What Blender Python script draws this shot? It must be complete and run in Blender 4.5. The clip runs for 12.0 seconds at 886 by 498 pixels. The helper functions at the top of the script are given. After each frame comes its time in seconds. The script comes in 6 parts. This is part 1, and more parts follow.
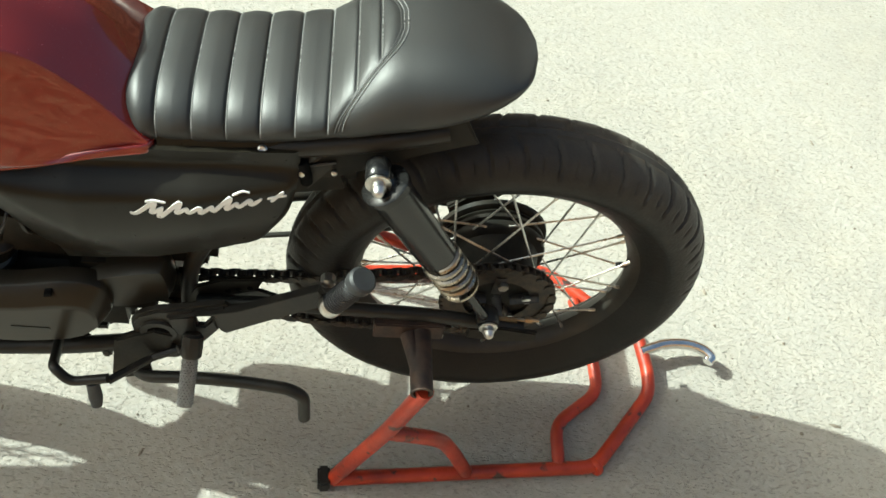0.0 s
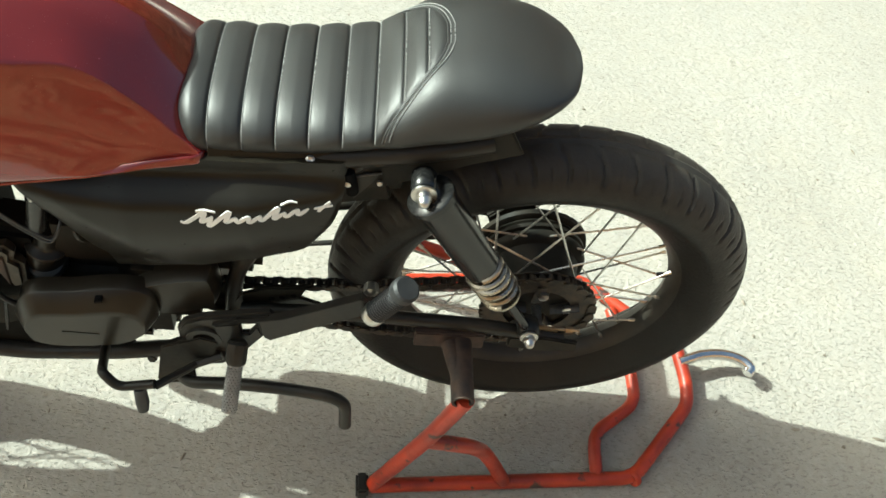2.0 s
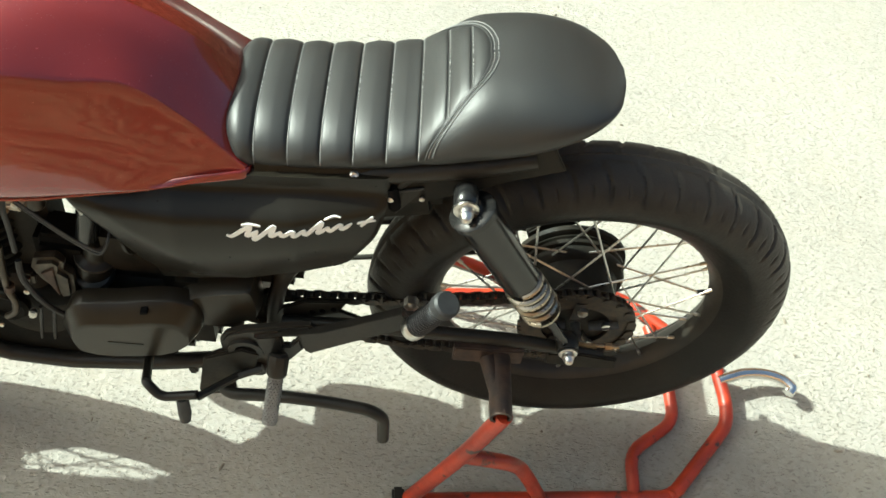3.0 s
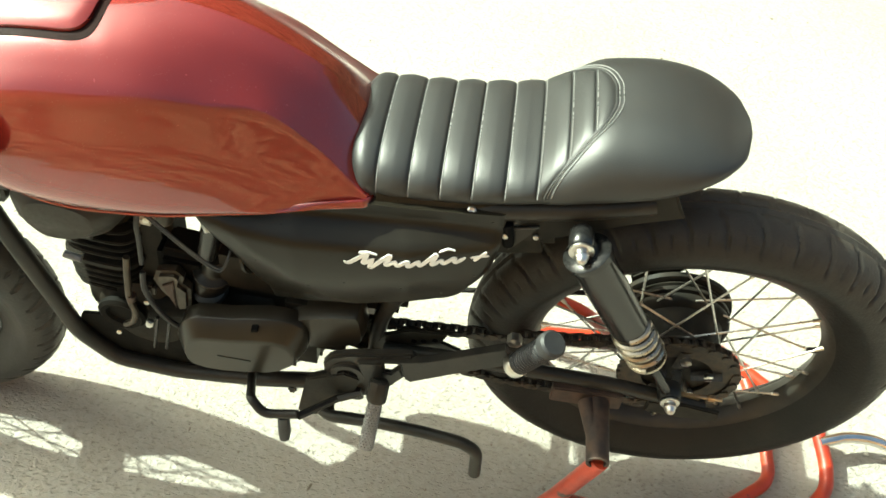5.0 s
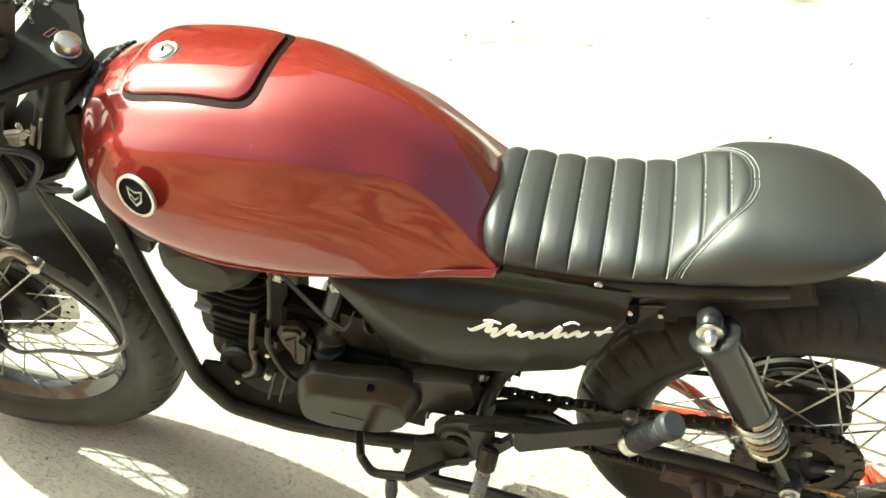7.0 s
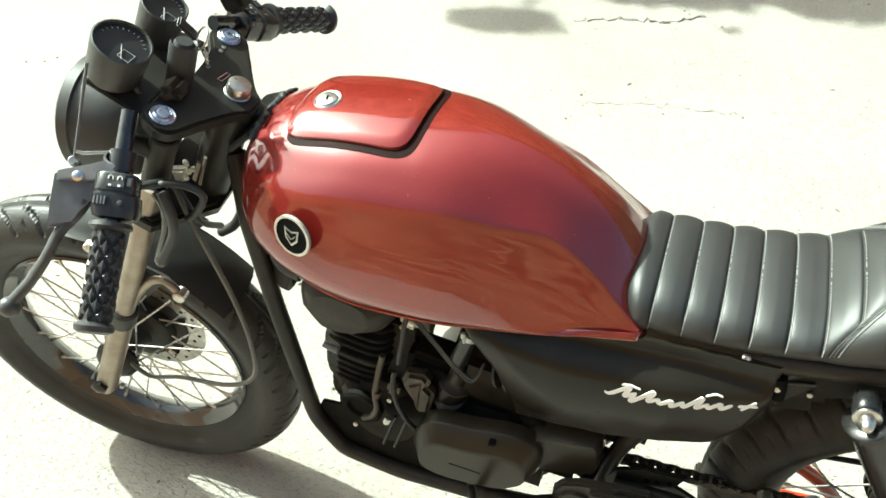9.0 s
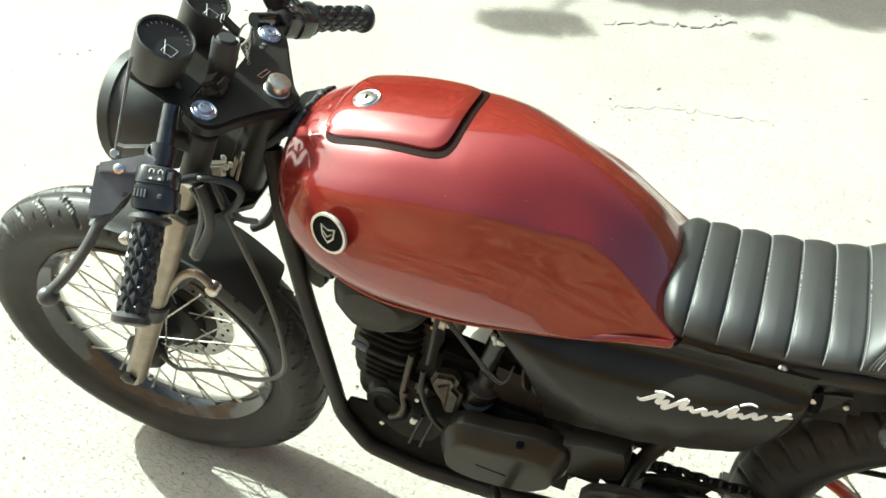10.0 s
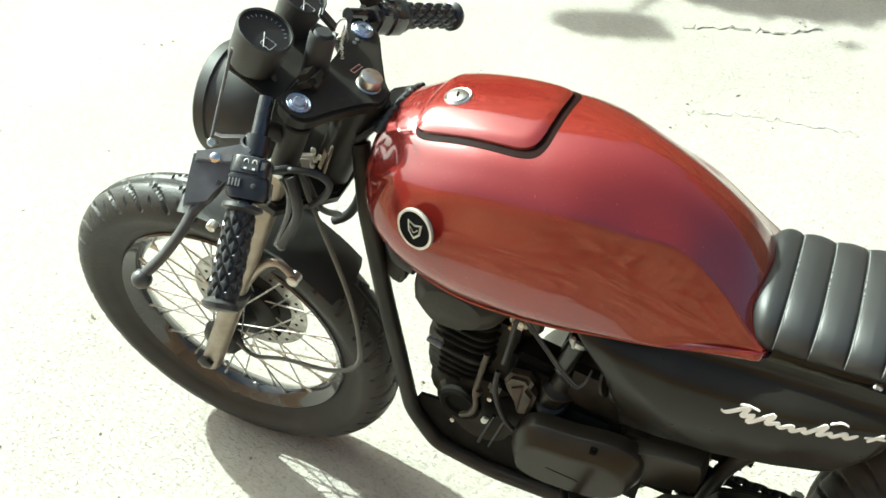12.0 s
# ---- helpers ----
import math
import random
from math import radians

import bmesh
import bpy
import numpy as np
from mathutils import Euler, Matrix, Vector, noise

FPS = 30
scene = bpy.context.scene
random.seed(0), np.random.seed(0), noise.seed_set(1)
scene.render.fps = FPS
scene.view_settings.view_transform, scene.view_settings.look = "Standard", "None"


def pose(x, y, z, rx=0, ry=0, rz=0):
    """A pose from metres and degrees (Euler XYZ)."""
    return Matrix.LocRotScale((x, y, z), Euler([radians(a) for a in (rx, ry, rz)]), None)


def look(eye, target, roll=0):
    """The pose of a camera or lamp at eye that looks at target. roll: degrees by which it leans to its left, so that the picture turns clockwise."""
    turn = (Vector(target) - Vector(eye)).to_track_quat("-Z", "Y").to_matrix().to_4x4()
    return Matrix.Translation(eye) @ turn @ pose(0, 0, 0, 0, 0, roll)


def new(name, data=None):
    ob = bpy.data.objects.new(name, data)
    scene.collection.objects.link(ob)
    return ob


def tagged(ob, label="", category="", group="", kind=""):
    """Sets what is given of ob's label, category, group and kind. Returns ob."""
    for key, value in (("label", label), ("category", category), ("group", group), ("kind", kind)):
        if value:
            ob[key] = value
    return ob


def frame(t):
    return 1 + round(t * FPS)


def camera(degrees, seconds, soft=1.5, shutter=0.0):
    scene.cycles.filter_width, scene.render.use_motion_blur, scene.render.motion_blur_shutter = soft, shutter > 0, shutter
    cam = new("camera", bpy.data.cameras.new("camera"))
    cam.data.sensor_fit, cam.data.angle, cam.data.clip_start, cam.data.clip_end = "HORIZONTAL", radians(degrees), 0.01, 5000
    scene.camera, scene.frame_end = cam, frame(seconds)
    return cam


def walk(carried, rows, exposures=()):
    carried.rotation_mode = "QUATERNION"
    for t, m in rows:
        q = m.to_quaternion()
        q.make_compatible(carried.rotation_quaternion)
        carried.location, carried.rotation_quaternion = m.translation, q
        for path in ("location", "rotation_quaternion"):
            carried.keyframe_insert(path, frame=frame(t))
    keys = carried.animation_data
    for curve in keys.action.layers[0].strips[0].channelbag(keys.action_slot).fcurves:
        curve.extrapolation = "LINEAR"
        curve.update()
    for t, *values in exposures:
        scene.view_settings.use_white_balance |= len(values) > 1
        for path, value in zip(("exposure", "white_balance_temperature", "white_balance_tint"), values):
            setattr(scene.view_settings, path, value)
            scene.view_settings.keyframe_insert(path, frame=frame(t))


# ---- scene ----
cam = camera(57.4, 12.0, soft=1.6)
# seconds, eye, Euler turn in degrees
PATH = [
    (0, -0.2502, -0.6941, 1.4216, 35.714, -8.174, -2.076),
    (0.5, -0.2550, -0.6953, 1.4199, 35.762, -7.742, -1.983),
    (1, -0.2584, -0.6956, 1.4216, 36.040, -7.493, -1.332),
    (1.5, -0.2631, -0.6939, 1.4257, 36.455, -7.259, -1.302),
    (2, -0.2686, -0.6950, 1.4262, 36.041, -6.684, -0.662),
    (2.5, -0.2745, -0.6971, 1.4286, 36.751, -5.613, -0.152),
    (3, -0.2800, -0.6967, 1.4297, 36.862, -5.176, 1.091),
    (5, -0.3204, -0.7021, 1.4358, 38.736, -3.087, 7.347),
    (5.5, -0.3356, -0.7092, 1.4378, 39.757, -2.056, 9.214),
    (6, -0.3501, -0.7124, 1.4444, 41.375, -0.669, 11.144),
    (6.5, -0.3596, -0.7169, 1.4499, 42.097, -0.714, 12.120),
    (7, -0.3735, -0.7179, 1.4539, 42.975, -0.839, 13.311),
    (9, -0.4431, -0.7407, 1.4599, 46.619, 0.372, 20.217),
    (9.5, -0.4526, -0.7455, 1.4609, 46.740, 0.589, 21.557),
    (10, -0.4619, -0.7477, 1.4608, 46.648, 0.171, 22.178),
    (10.5, -0.4682, -0.7495, 1.4595, 46.717, 0.260, 23.276),
    (11, -0.4780, -0.7557, 1.4620, 47.069, 0.761, 24.878),
    (11.5, -0.4862, -0.7592, 1.4618, 46.887, 0.698, 25.681),
    (12, -0.4921, -0.7618, 1.4607, 46.646, 1.121, 26.809),
]
EXPOSURES = [(0.0, 1.36, 5900, -13), (3.0, 1.50, 5950, -13), (5.0, 1.91, 6320, -18), (7.0, 2.14, 6420, -18), (9.0, 1.78, 5900, -15), (12.0, 1.70, 5780, -15)]
walk(cam, [(t, pose(x, y, z, rx, ry, rz)) for t, x, y, z, rx, ry, rz in PATH], EXPOSURES)

# ---- light: a clear day, the sun high in front of the motorcycle and beyond it ----
SUN_WAY = Vector((-1.1, 0.275, 1.0)).normalized()
world = bpy.data.worlds.new("sky")
scene.world = world
world.use_nodes = True
wn = world.node_tree
sky = wn.nodes.new("ShaderNodeTexSky")
sky.sky_type, sky.sun_disc = "NISHITA", False
sky.dust_density, sky.air_density, sky.ozone_density = 8.0, 0.5, 0.3
sky.sun_elevation = math.asin(SUN_WAY.z)
sky.sun_rotation = math.atan2(SUN_WAY.x, SUN_WAY.y)
wn.links.new(sky.outputs[0], wn.nodes["Background"].inputs[0])
wn.nodes["Background"].inputs[1].default_value = 0.10
sun_data = bpy.data.lights.new("sun", "SUN")
sun_data.energy, sun_data.angle, sun_data.color = 4.0, radians(0.6), (1.0, 0.955, 0.89)
sun = new("sun", sun_data)
sun.matrix_world = look(SUN_WAY * 20, (0, 0, 0))


# ---- materials ----
def material(name, base, rough=0.5, metal=0.0, coat=0.0, second=None, scale=40.0, amount=0.5, bump=0.0, bump_scale=200.0,
             rough_var=0.12, stretch=(1, 1, 1), spec=0.5, coat_rough=0.05, lo=0.35, hi=0.65):
    """A surface with two scales of variation: broad wear and fine grain."""
    m = bpy.data.materials.new(name)
    m.use_nodes = True
    n, l = m.node_tree.nodes, m.node_tree.links
    b = n["Principled BSDF"]
    b.inputs["Metallic"].default_value = metal
    b.inputs["Coat Weight"].default_value = coat
    b.inputs["Coat Roughness"].default_value = coat_rough
    b.inputs["Specular IOR Level"].default_value = spec
    co = n.new("ShaderNodeTexCoord")
    mp = n.new("ShaderNodeMapping")
    mp.inputs["Scale"].default_value = stretch
    l.new(co.outputs["Object"], mp.inputs[0])
    t1 = n.new("ShaderNodeTexNoise")
    t1.inputs["Scale"].default_value, t1.inputs["Detail"].default_value = scale, 6
    l.new(mp.outputs[0], t1.inputs["Vector"])
    t2 = n.new("ShaderNodeTexNoise")
    t2.inputs["Scale"].default_value, t2.inputs["Detail"].default_value = bump_scale, 4
    l.new(mp.outputs[0], t2.inputs["Vector"])
    ramp = n.new("ShaderNodeMapRange")
    ramp.inputs["From Min"].default_value, ramp.inputs["From Max"].default_value = lo, hi
    ramp.inputs["To Max"].default_value = amount
    l.new(t1.outputs["Fac"], ramp.inputs["Value"])
    mix = n.new("ShaderNodeMix")
    mix.data_type = "RGBA"
    second = second or tuple(c * 0.7 for c in base)
    mix.inputs["A"].default_value, mix.inputs["B"].default_value = (*base, 1), (*second, 1)
    l.new(ramp.outputs[0], mix.inputs["Factor"])
    l.new(mix.outputs["Result"], b.inputs["Base Color"])
    rr = n.new("ShaderNodeMapRange")
    rr.inputs["To Min"].default_value, rr.inputs["To Max"].default_value = max(0.02, rough - rough_var), min(1, rough + rough_var)
    l.new(t2.outputs["Fac"], rr.inputs["Value"])
    l.new(rr.outputs[0], b.inputs["Roughness"])
    if bump:
        bp = n.new("ShaderNodeBump")
        bp.inputs["Strength"].default_value, bp.inputs["Distance"].default_value = 1.0, bump
        l.new(t2.outputs["Fac"], bp.inputs["Height"])
        l.new(bp.outputs[0], b.inputs["Normal"])
    return m


RUBBER = material("tyre_rubber", (0.0088, 0.0088, 0.0082), 0.48, spec=0.24, second=(0.0150, 0.0142, 0.0122), scale=14, amount=0.7, bump=0.0006, bump_scale=260)
DUSTY_RUBBER = material("dusty_tyre_rubber", (0.0155, 0.0150, 0.0138), 0.48, spec=0.32, second=(0.030, 0.0275, 0.024), scale=11, amount=0.8, bump=0.0006, bump_scale=260)
BAR_GRIP = material("bar_grip_rubber", (0.024, 0.024, 0.0245), 0.38, spec=0.5, second=(0.04, 0.04, 0.04), scale=30, bump=0.0003, bump_scale=500)
GRIP = material("grip_rubber", (0.0195, 0.0195, 0.0207), 0.5, spec=0.34, second=(0.0450, 0.0450, 0.0450), scale=30, bump=0.0003, bump_scale=500)
# matt fin black; on set-back parts its dark colour stands for shade
FIN_SHADE_BLACK = material("fin_and_shade_black", (0.0118, 0.0110, 0.0091), 0.50, spec=0.10, second=(0.0285, 0.0238, 0.0181), scale=30, amount=0.8)
SHOCK_BLACK = material("shock_black", (0.0098, 0.0098, 0.0098), 0.21, second=(0.0168, 0.0154, 0.0140), scale=20, rough_var=0.02, spec=0.4)
LEATHER = material("seat_vinyl", (0.0180, 0.0183, 0.0180), 0.45, spec=0.46, second=(0.027, 0.027, 0.0262), scale=9, bump=0.00025, bump_scale=900, rough_var=0.06)
FRAME = material("frame_black", (0.0155, 0.0150, 0.0134), 0.38, spec=0.22, second=(0.0300, 0.0255, 0.0200), scale=18, amount=0.8)
ENGINE = material("engine_black", (0.0158, 0.0147, 0.0120), 0.34, spec=0.24, second=(0.0270, 0.0232, 0.0180), scale=6, amount=0.5, bump_scale=20, rough_var=0.03)
COVER = material("cast_cover_black", (0.0155, 0.0130, 0.0090), 0.30, spec=0.25, second=(0.0310, 0.0258, 0.0176), scale=9, amount=0.6, bump_scale=30, rough_var=0.04)
OILY = material("oily_alloy", (0.070, 0.056, 0.040), 0.42, 0.5, second=(0.028, 0.022, 0.016), scale=45, amount=0.9, bump=0.0001)
SATIN = material("satin_black", (0.0336, 0.0336, 0.0319), 0.48, spec=0.4, second=(0.0504, 0.0490, 0.0448), scale=12, rough_var=0.08)
# grey raised for the sky reflection and glare on the perch
LEVER_GREY = material("lever_grey", (0.13, 0.135, 0.145), 0.40, second=(0.085, 0.088, 0.092), scale=50, amount=0.7)
WORN_BLACK = material("worn_black_paint", (0.040, 0.041, 0.042), 0.42, spec=0.45, second=(0.075, 0.074, 0.072), scale=35, amount=0.7)
# lighter grey, the light on the perch's upper face put into the colour
PERCH_GREY = material("perch_lit_grey", (0.26, 0.265, 0.265), 0.42, second=(0.17, 0.17, 0.17), scale=50, amount=0.7)
PANEL = material("panel_plastic", (0.0085, 0.0074, 0.0054), 0.30, spec=0.22, second=(0.013, 0.0108, 0.0072), scale=5, amount=0.8, rough_var=0.06, bump=0.00004, bump_scale=120)
GLOSS = material("gloss_black", (0.0180, 0.0180, 0.0198), 0.18, coat=0.6, second=(0.0360, 0.0360, 0.0360), scale=8, rough_var=0.06)
CABLE = material("grey_cable_sheath", (0.085, 0.080, 0.072), 0.42, spec=0.5, second=(0.05, 0.047, 0.042), scale=40)
POD = material("matt_pod_plastic", (0.0170, 0.0148, 0.0108), 0.55, spec=0.30, second=(0.022, 0.019, 0.014), scale=9, amount=0.8)
# near-black with the engine bay's shade put into the colour
ENGINE_SHADE = material("engine_shade_black", (0.0052, 0.0050, 0.0044), 0.6, spec=0.05, second=(0.0120, 0.0108, 0.0090), scale=30, amount=0.8)
SWITCH = material("switch_plastic", (0.0198, 0.0198, 0.0207), 0.24, spec=0.55, second=(0.0324, 0.0324, 0.0324), scale=25, rough_var=0.05)
RIM = material("dusty_rim_black", (0.0160, 0.0152, 0.0136), 0.42, spec=0.35, second=(0.0480, 0.0384, 0.0272), scale=14, amount=0.8)
CHROME = material("chrome", (0.80, 0.80, 0.79), 0.20, 1.0, second=(0.55, 0.52, 0.48), scale=30, amount=0.5, rough_var=0.08)
ZINC = material("zinc", (0.62, 0.61, 0.58), 0.32, 1.0, second=(0.35, 0.32, 0.28), scale=60, amount=0.7)
NUT_BLUE = material("blued_steel", (0.50, 0.55, 0.66), 0.30, 0.9, second=(0.34, 0.36, 0.42), scale=60, amount=0.7)
ALLOY = material("fork_alloy", (0.34, 0.295, 0.245), 0.42, 0.85, second=(0.22, 0.18, 0.14), scale=25, amount=0.7, bump=0.0002)
STEEL = material("spoke_steel", (0.55, 0.55, 0.54), 0.3, 1.0, second=(0.3, 0.28, 0.25), scale=40, amount=0.6)
PEG_STEEL = material("dull_peg_steel", (0.23, 0.23, 0.226), 0.40, 0.75, second=(0.13, 0.127, 0.12), scale=40, amount=0.6)
BRASS = material("adjuster_steel", (0.42, 0.31, 0.19), 0.4, 0.9, second=(0.2, 0.13, 0.08), scale=60, amount=0.7)
RUST = material("rusted_steel", (0.075, 0.045, 0.032), 0.62, 0.4, second=(0.028, 0.022, 0.02), scale=45, amount=0.9, bump=0.0005, bump_scale=160)
WHITE = material("silver_decal", (0.78, 0.77, 0.74), 0.35, second=(0.6, 0.59, 0.57), scale=60)
BADGE_PALE = material("badge_pale", (0.52, 0.48, 0.41), 0.45, second=(0.40, 0.36, 0.30), scale=80)
# flat black, also laid on surfaces as the shade inside holes and slots
BLACK_AND_HOLE_SHADE = material("black_and_hole_shade", (0.006, 0.006, 0.006), 0.85, spec=0.08)
SPRING = material("shock_spring", (0.36, 0.32, 0.26), 0.3, 0.9, second=(0.3, 0.25, 0.18), scale=50, amount=0.6)
CHAIN = material("chain_steel", (0.0280, 0.0266, 0.0252), 0.42, 0.6, second=(0.0840, 0.0630, 0.0420), scale=80, amount=0.8)
GLASS_DIAL = material("dial_face", (0.020, 0.021, 0.022), 0.22, spec=0.28, second=(0.03, 0.03, 0.03), scale=60)
# dark red-brown that paints the shade in the lid's gap
GAP_SHADE = material("lid_gap_shade", (0.014, 0.0050, 0.0042), 0.6, spec=0.05, second=(0.009, 0.004, 0.003), scale=60)
STITCH = material("stitch_thread", (0.20, 0.20, 0.195), 0.7, second=(0.12, 0.12, 0.115), scale=200)
LABEL_RED = material("label_red", (0.62, 0.36, 0.33), 0.4, second=(0.5, 0.2, 0.18), scale=90)


def tread_dust_and_light(m, z0, inner, outer, dust):
    """Road dust on a tyre's running surface, outside a radius round its axle, with skylight painted in."""
    n, l = m.node_tree.nodes, m.node_tree.links
    b = n["Principled BSDF"]
    co = n.new("ShaderNodeTexCoord")
    mp = n.new("ShaderNodeMapping")
    mp.inputs["Location"].default_value, mp.inputs["Scale"].default_value = (0, 0, -z0), (1, 0, 1)
    l.new(co.outputs["Object"], mp.inputs[0])
    size = n.new("ShaderNodeVectorMath")
    size.operation = "LENGTH"
    l.new(mp.outputs[0], size.inputs[0])
    grain = n.new("ShaderNodeTexNoise")
    grain.inputs["Scale"].default_value, grain.inputs["Detail"].default_value = 45, 6
    l.new(co.outputs["Object"], grain.inputs["Vector"])
    push = n.new("ShaderNodeMath")
    push.operation = "MULTIPLY_ADD"
    push.inputs[1].default_value = 0.05
    l.new(grain.outputs["Fac"], push.inputs[0])
    l.new(size.outputs["Value"], push.inputs[2])
    k = n.new("ShaderNodeMapRange")
    k.inputs["From Min"].default_value, k.inputs["From Max"].default_value = inner + 0.025, outer + 0.025
    l.new(push.outputs[0], k.inputs["Value"])
    mx = n.new("ShaderNodeMix")
    mx.data_type = "RGBA"
    mx.inputs["B"].default_value = (*dust, 1)
    l.new(k.outputs[0], mx.inputs["Factor"])
    l.new(b.inputs["Base Color"].links[0].from_socket, mx.inputs["A"])
    l.new(mx.outputs["Result"], b.inputs["Base Color"])


tread_dust_and_light(RUBBER, 0.408, 0.262, 0.318, (0.048, 0.043, 0.036))


def red_paint():
    m = material("metallic_red_paint", (0.200, 0.0170, 0.0120), 0.25, 0.28, coat=1.0, spec=0.62, second=(0.150, 0.0085, 0.0055), scale=3.5, amount=0.8, rough_var=0.05, coat_rough=0.02)
    n, l = m.node_tree.nodes, m.node_tree.links
    b = n["Principled BSDF"]
    b.inputs["Coat IOR"].default_value = 1.62
    b.inputs["Specular Tint"].default_value = (1.0, 0.66, 0.76, 1)
    # metal flake: tiny cells of differing tilt
    v = n.new("ShaderNodeTexVoronoi")
    v.inputs["Scale"].default_value = 1500
    co = n.new("ShaderNodeTexCoord")
    l.new(co.outputs["Object"], v.inputs["Vector"])
    bp = n.new("ShaderNodeBump")
    bp.inputs["Strength"].default_value, bp.inputs["Distance"].default_value = 0.25, 0.0002
    l.new(v.outputs["Color"], bp.inputs["Height"])
    l.new(bp.outputs[0], b.inputs["Normal"])
    # slow waviness of sprayed and polished lacquer
    w = n.new("ShaderNodeTexNoise")
    w.inputs["Scale"].default_value, w.inputs["Detail"].default_value = 24, 2
    mp = n.new("ShaderNodeMapping")
    mp.inputs["Scale"].default_value = (0.30, 1, 1.6)
    l.new(co.outputs["Object"], mp.inputs[0])
    l.new(mp.outputs[0], w.inputs["Vector"])
    bc = n.new("ShaderNodeBump")
    bc.inputs["Strength"].default_value, bc.inputs["Distance"].default_value = 1.0, 0.0004
    l.new(w.outputs["Fac"], bc.inputs["Height"])
    l.new(bc.outputs[0], b.inputs["Coat Normal"])
    # a thin scatter of dust specks
    d = n.new("ShaderNodeTexVoronoi")
    d.inputs["Scale"].default_value = 330
    l.new(co.outputs["Object"], d.inputs["Vector"])
    k = n.new("ShaderNodeMapRange")
    k.inputs["From Min"].default_value, k.inputs["From Max"].default_value = 0.10, 0.16
    k.inputs["To Min"].default_value, k.inputs["To Max"].default_value = 0.18, 0.0
    l.new(d.outputs["Distance"], k.inputs["Value"])
    g = n.new("ShaderNodeTexNoise")
    g.inputs["Scale"].default_value, g.inputs["Detail"].default_value = 60, 3
    l.new(co.outputs["Object"], g.inputs["Vector"])
    gr = n.new("ShaderNodeMapRange")
    gr.inputs["From Min"].default_value, gr.inputs["From Max"].default_value = 0.50, 0.58
    l.new(g.outputs["Fac"], gr.inputs["Value"])
    mu = n.new("ShaderNodeMath")
    mu.operation = "MULTIPLY"
    l.new(k.outputs[0], mu.inputs[0])
    l.new(gr.outputs[0], mu.inputs[1])
    old = b.inputs["Base Color"].links[0].from_socket
    mx = n.new("ShaderNodeMix")
    mx.data_type = "RGBA"
    mx.inputs["B"].default_value = (0.42, 0.30, 0.24, 1)
    l.new(mu.outputs[0], mx.inputs["Factor"])
    l.new(old, mx.inputs["A"])
    l.new(mx.outputs["Result"], b.inputs["Base Color"])
    return m


RED = red_paint()


def orange_paint():
    m = material("chipped_orange_paint", (0.40, 0.038, 0.012), 0.40, second=(0.17, 0.016, 0.008), scale=16, amount=0.8, bump=0.0003)
    n, l = m.node_tree.nodes, m.node_tree.links
    b = n["Principled BSDF"]
    old = b.inputs["Base Color"].links[0].from_socket
    t = n.new("ShaderNodeTexNoise")
    t.inputs["Scale"].default_value, t.inputs["Detail"].default_value = 28, 8
    co = n.new("ShaderNodeTexCoord")
    l.new(co.outputs["Object"], t.inputs["Vector"])
    k = n.new("ShaderNodeMapRange")
    k.inputs["From Min"].default_value, k.inputs["From Max"].default_value = 0.60, 0.66
    l.new(t.outputs["Fac"], k.inputs["Value"])
    mx = n.new("ShaderNodeMix")
    mx.data_type = "RGBA"
    mx.inputs["B"].default_value = (0.035, 0.025, 0.022, 1)
    l.new(k.outputs[0], mx.inputs["Factor"])
    l.new(old, mx.inputs["A"])
    l.new(mx.outputs["Result"], b.inputs["Base Color"])
    return m


ORANGE = orange_paint()


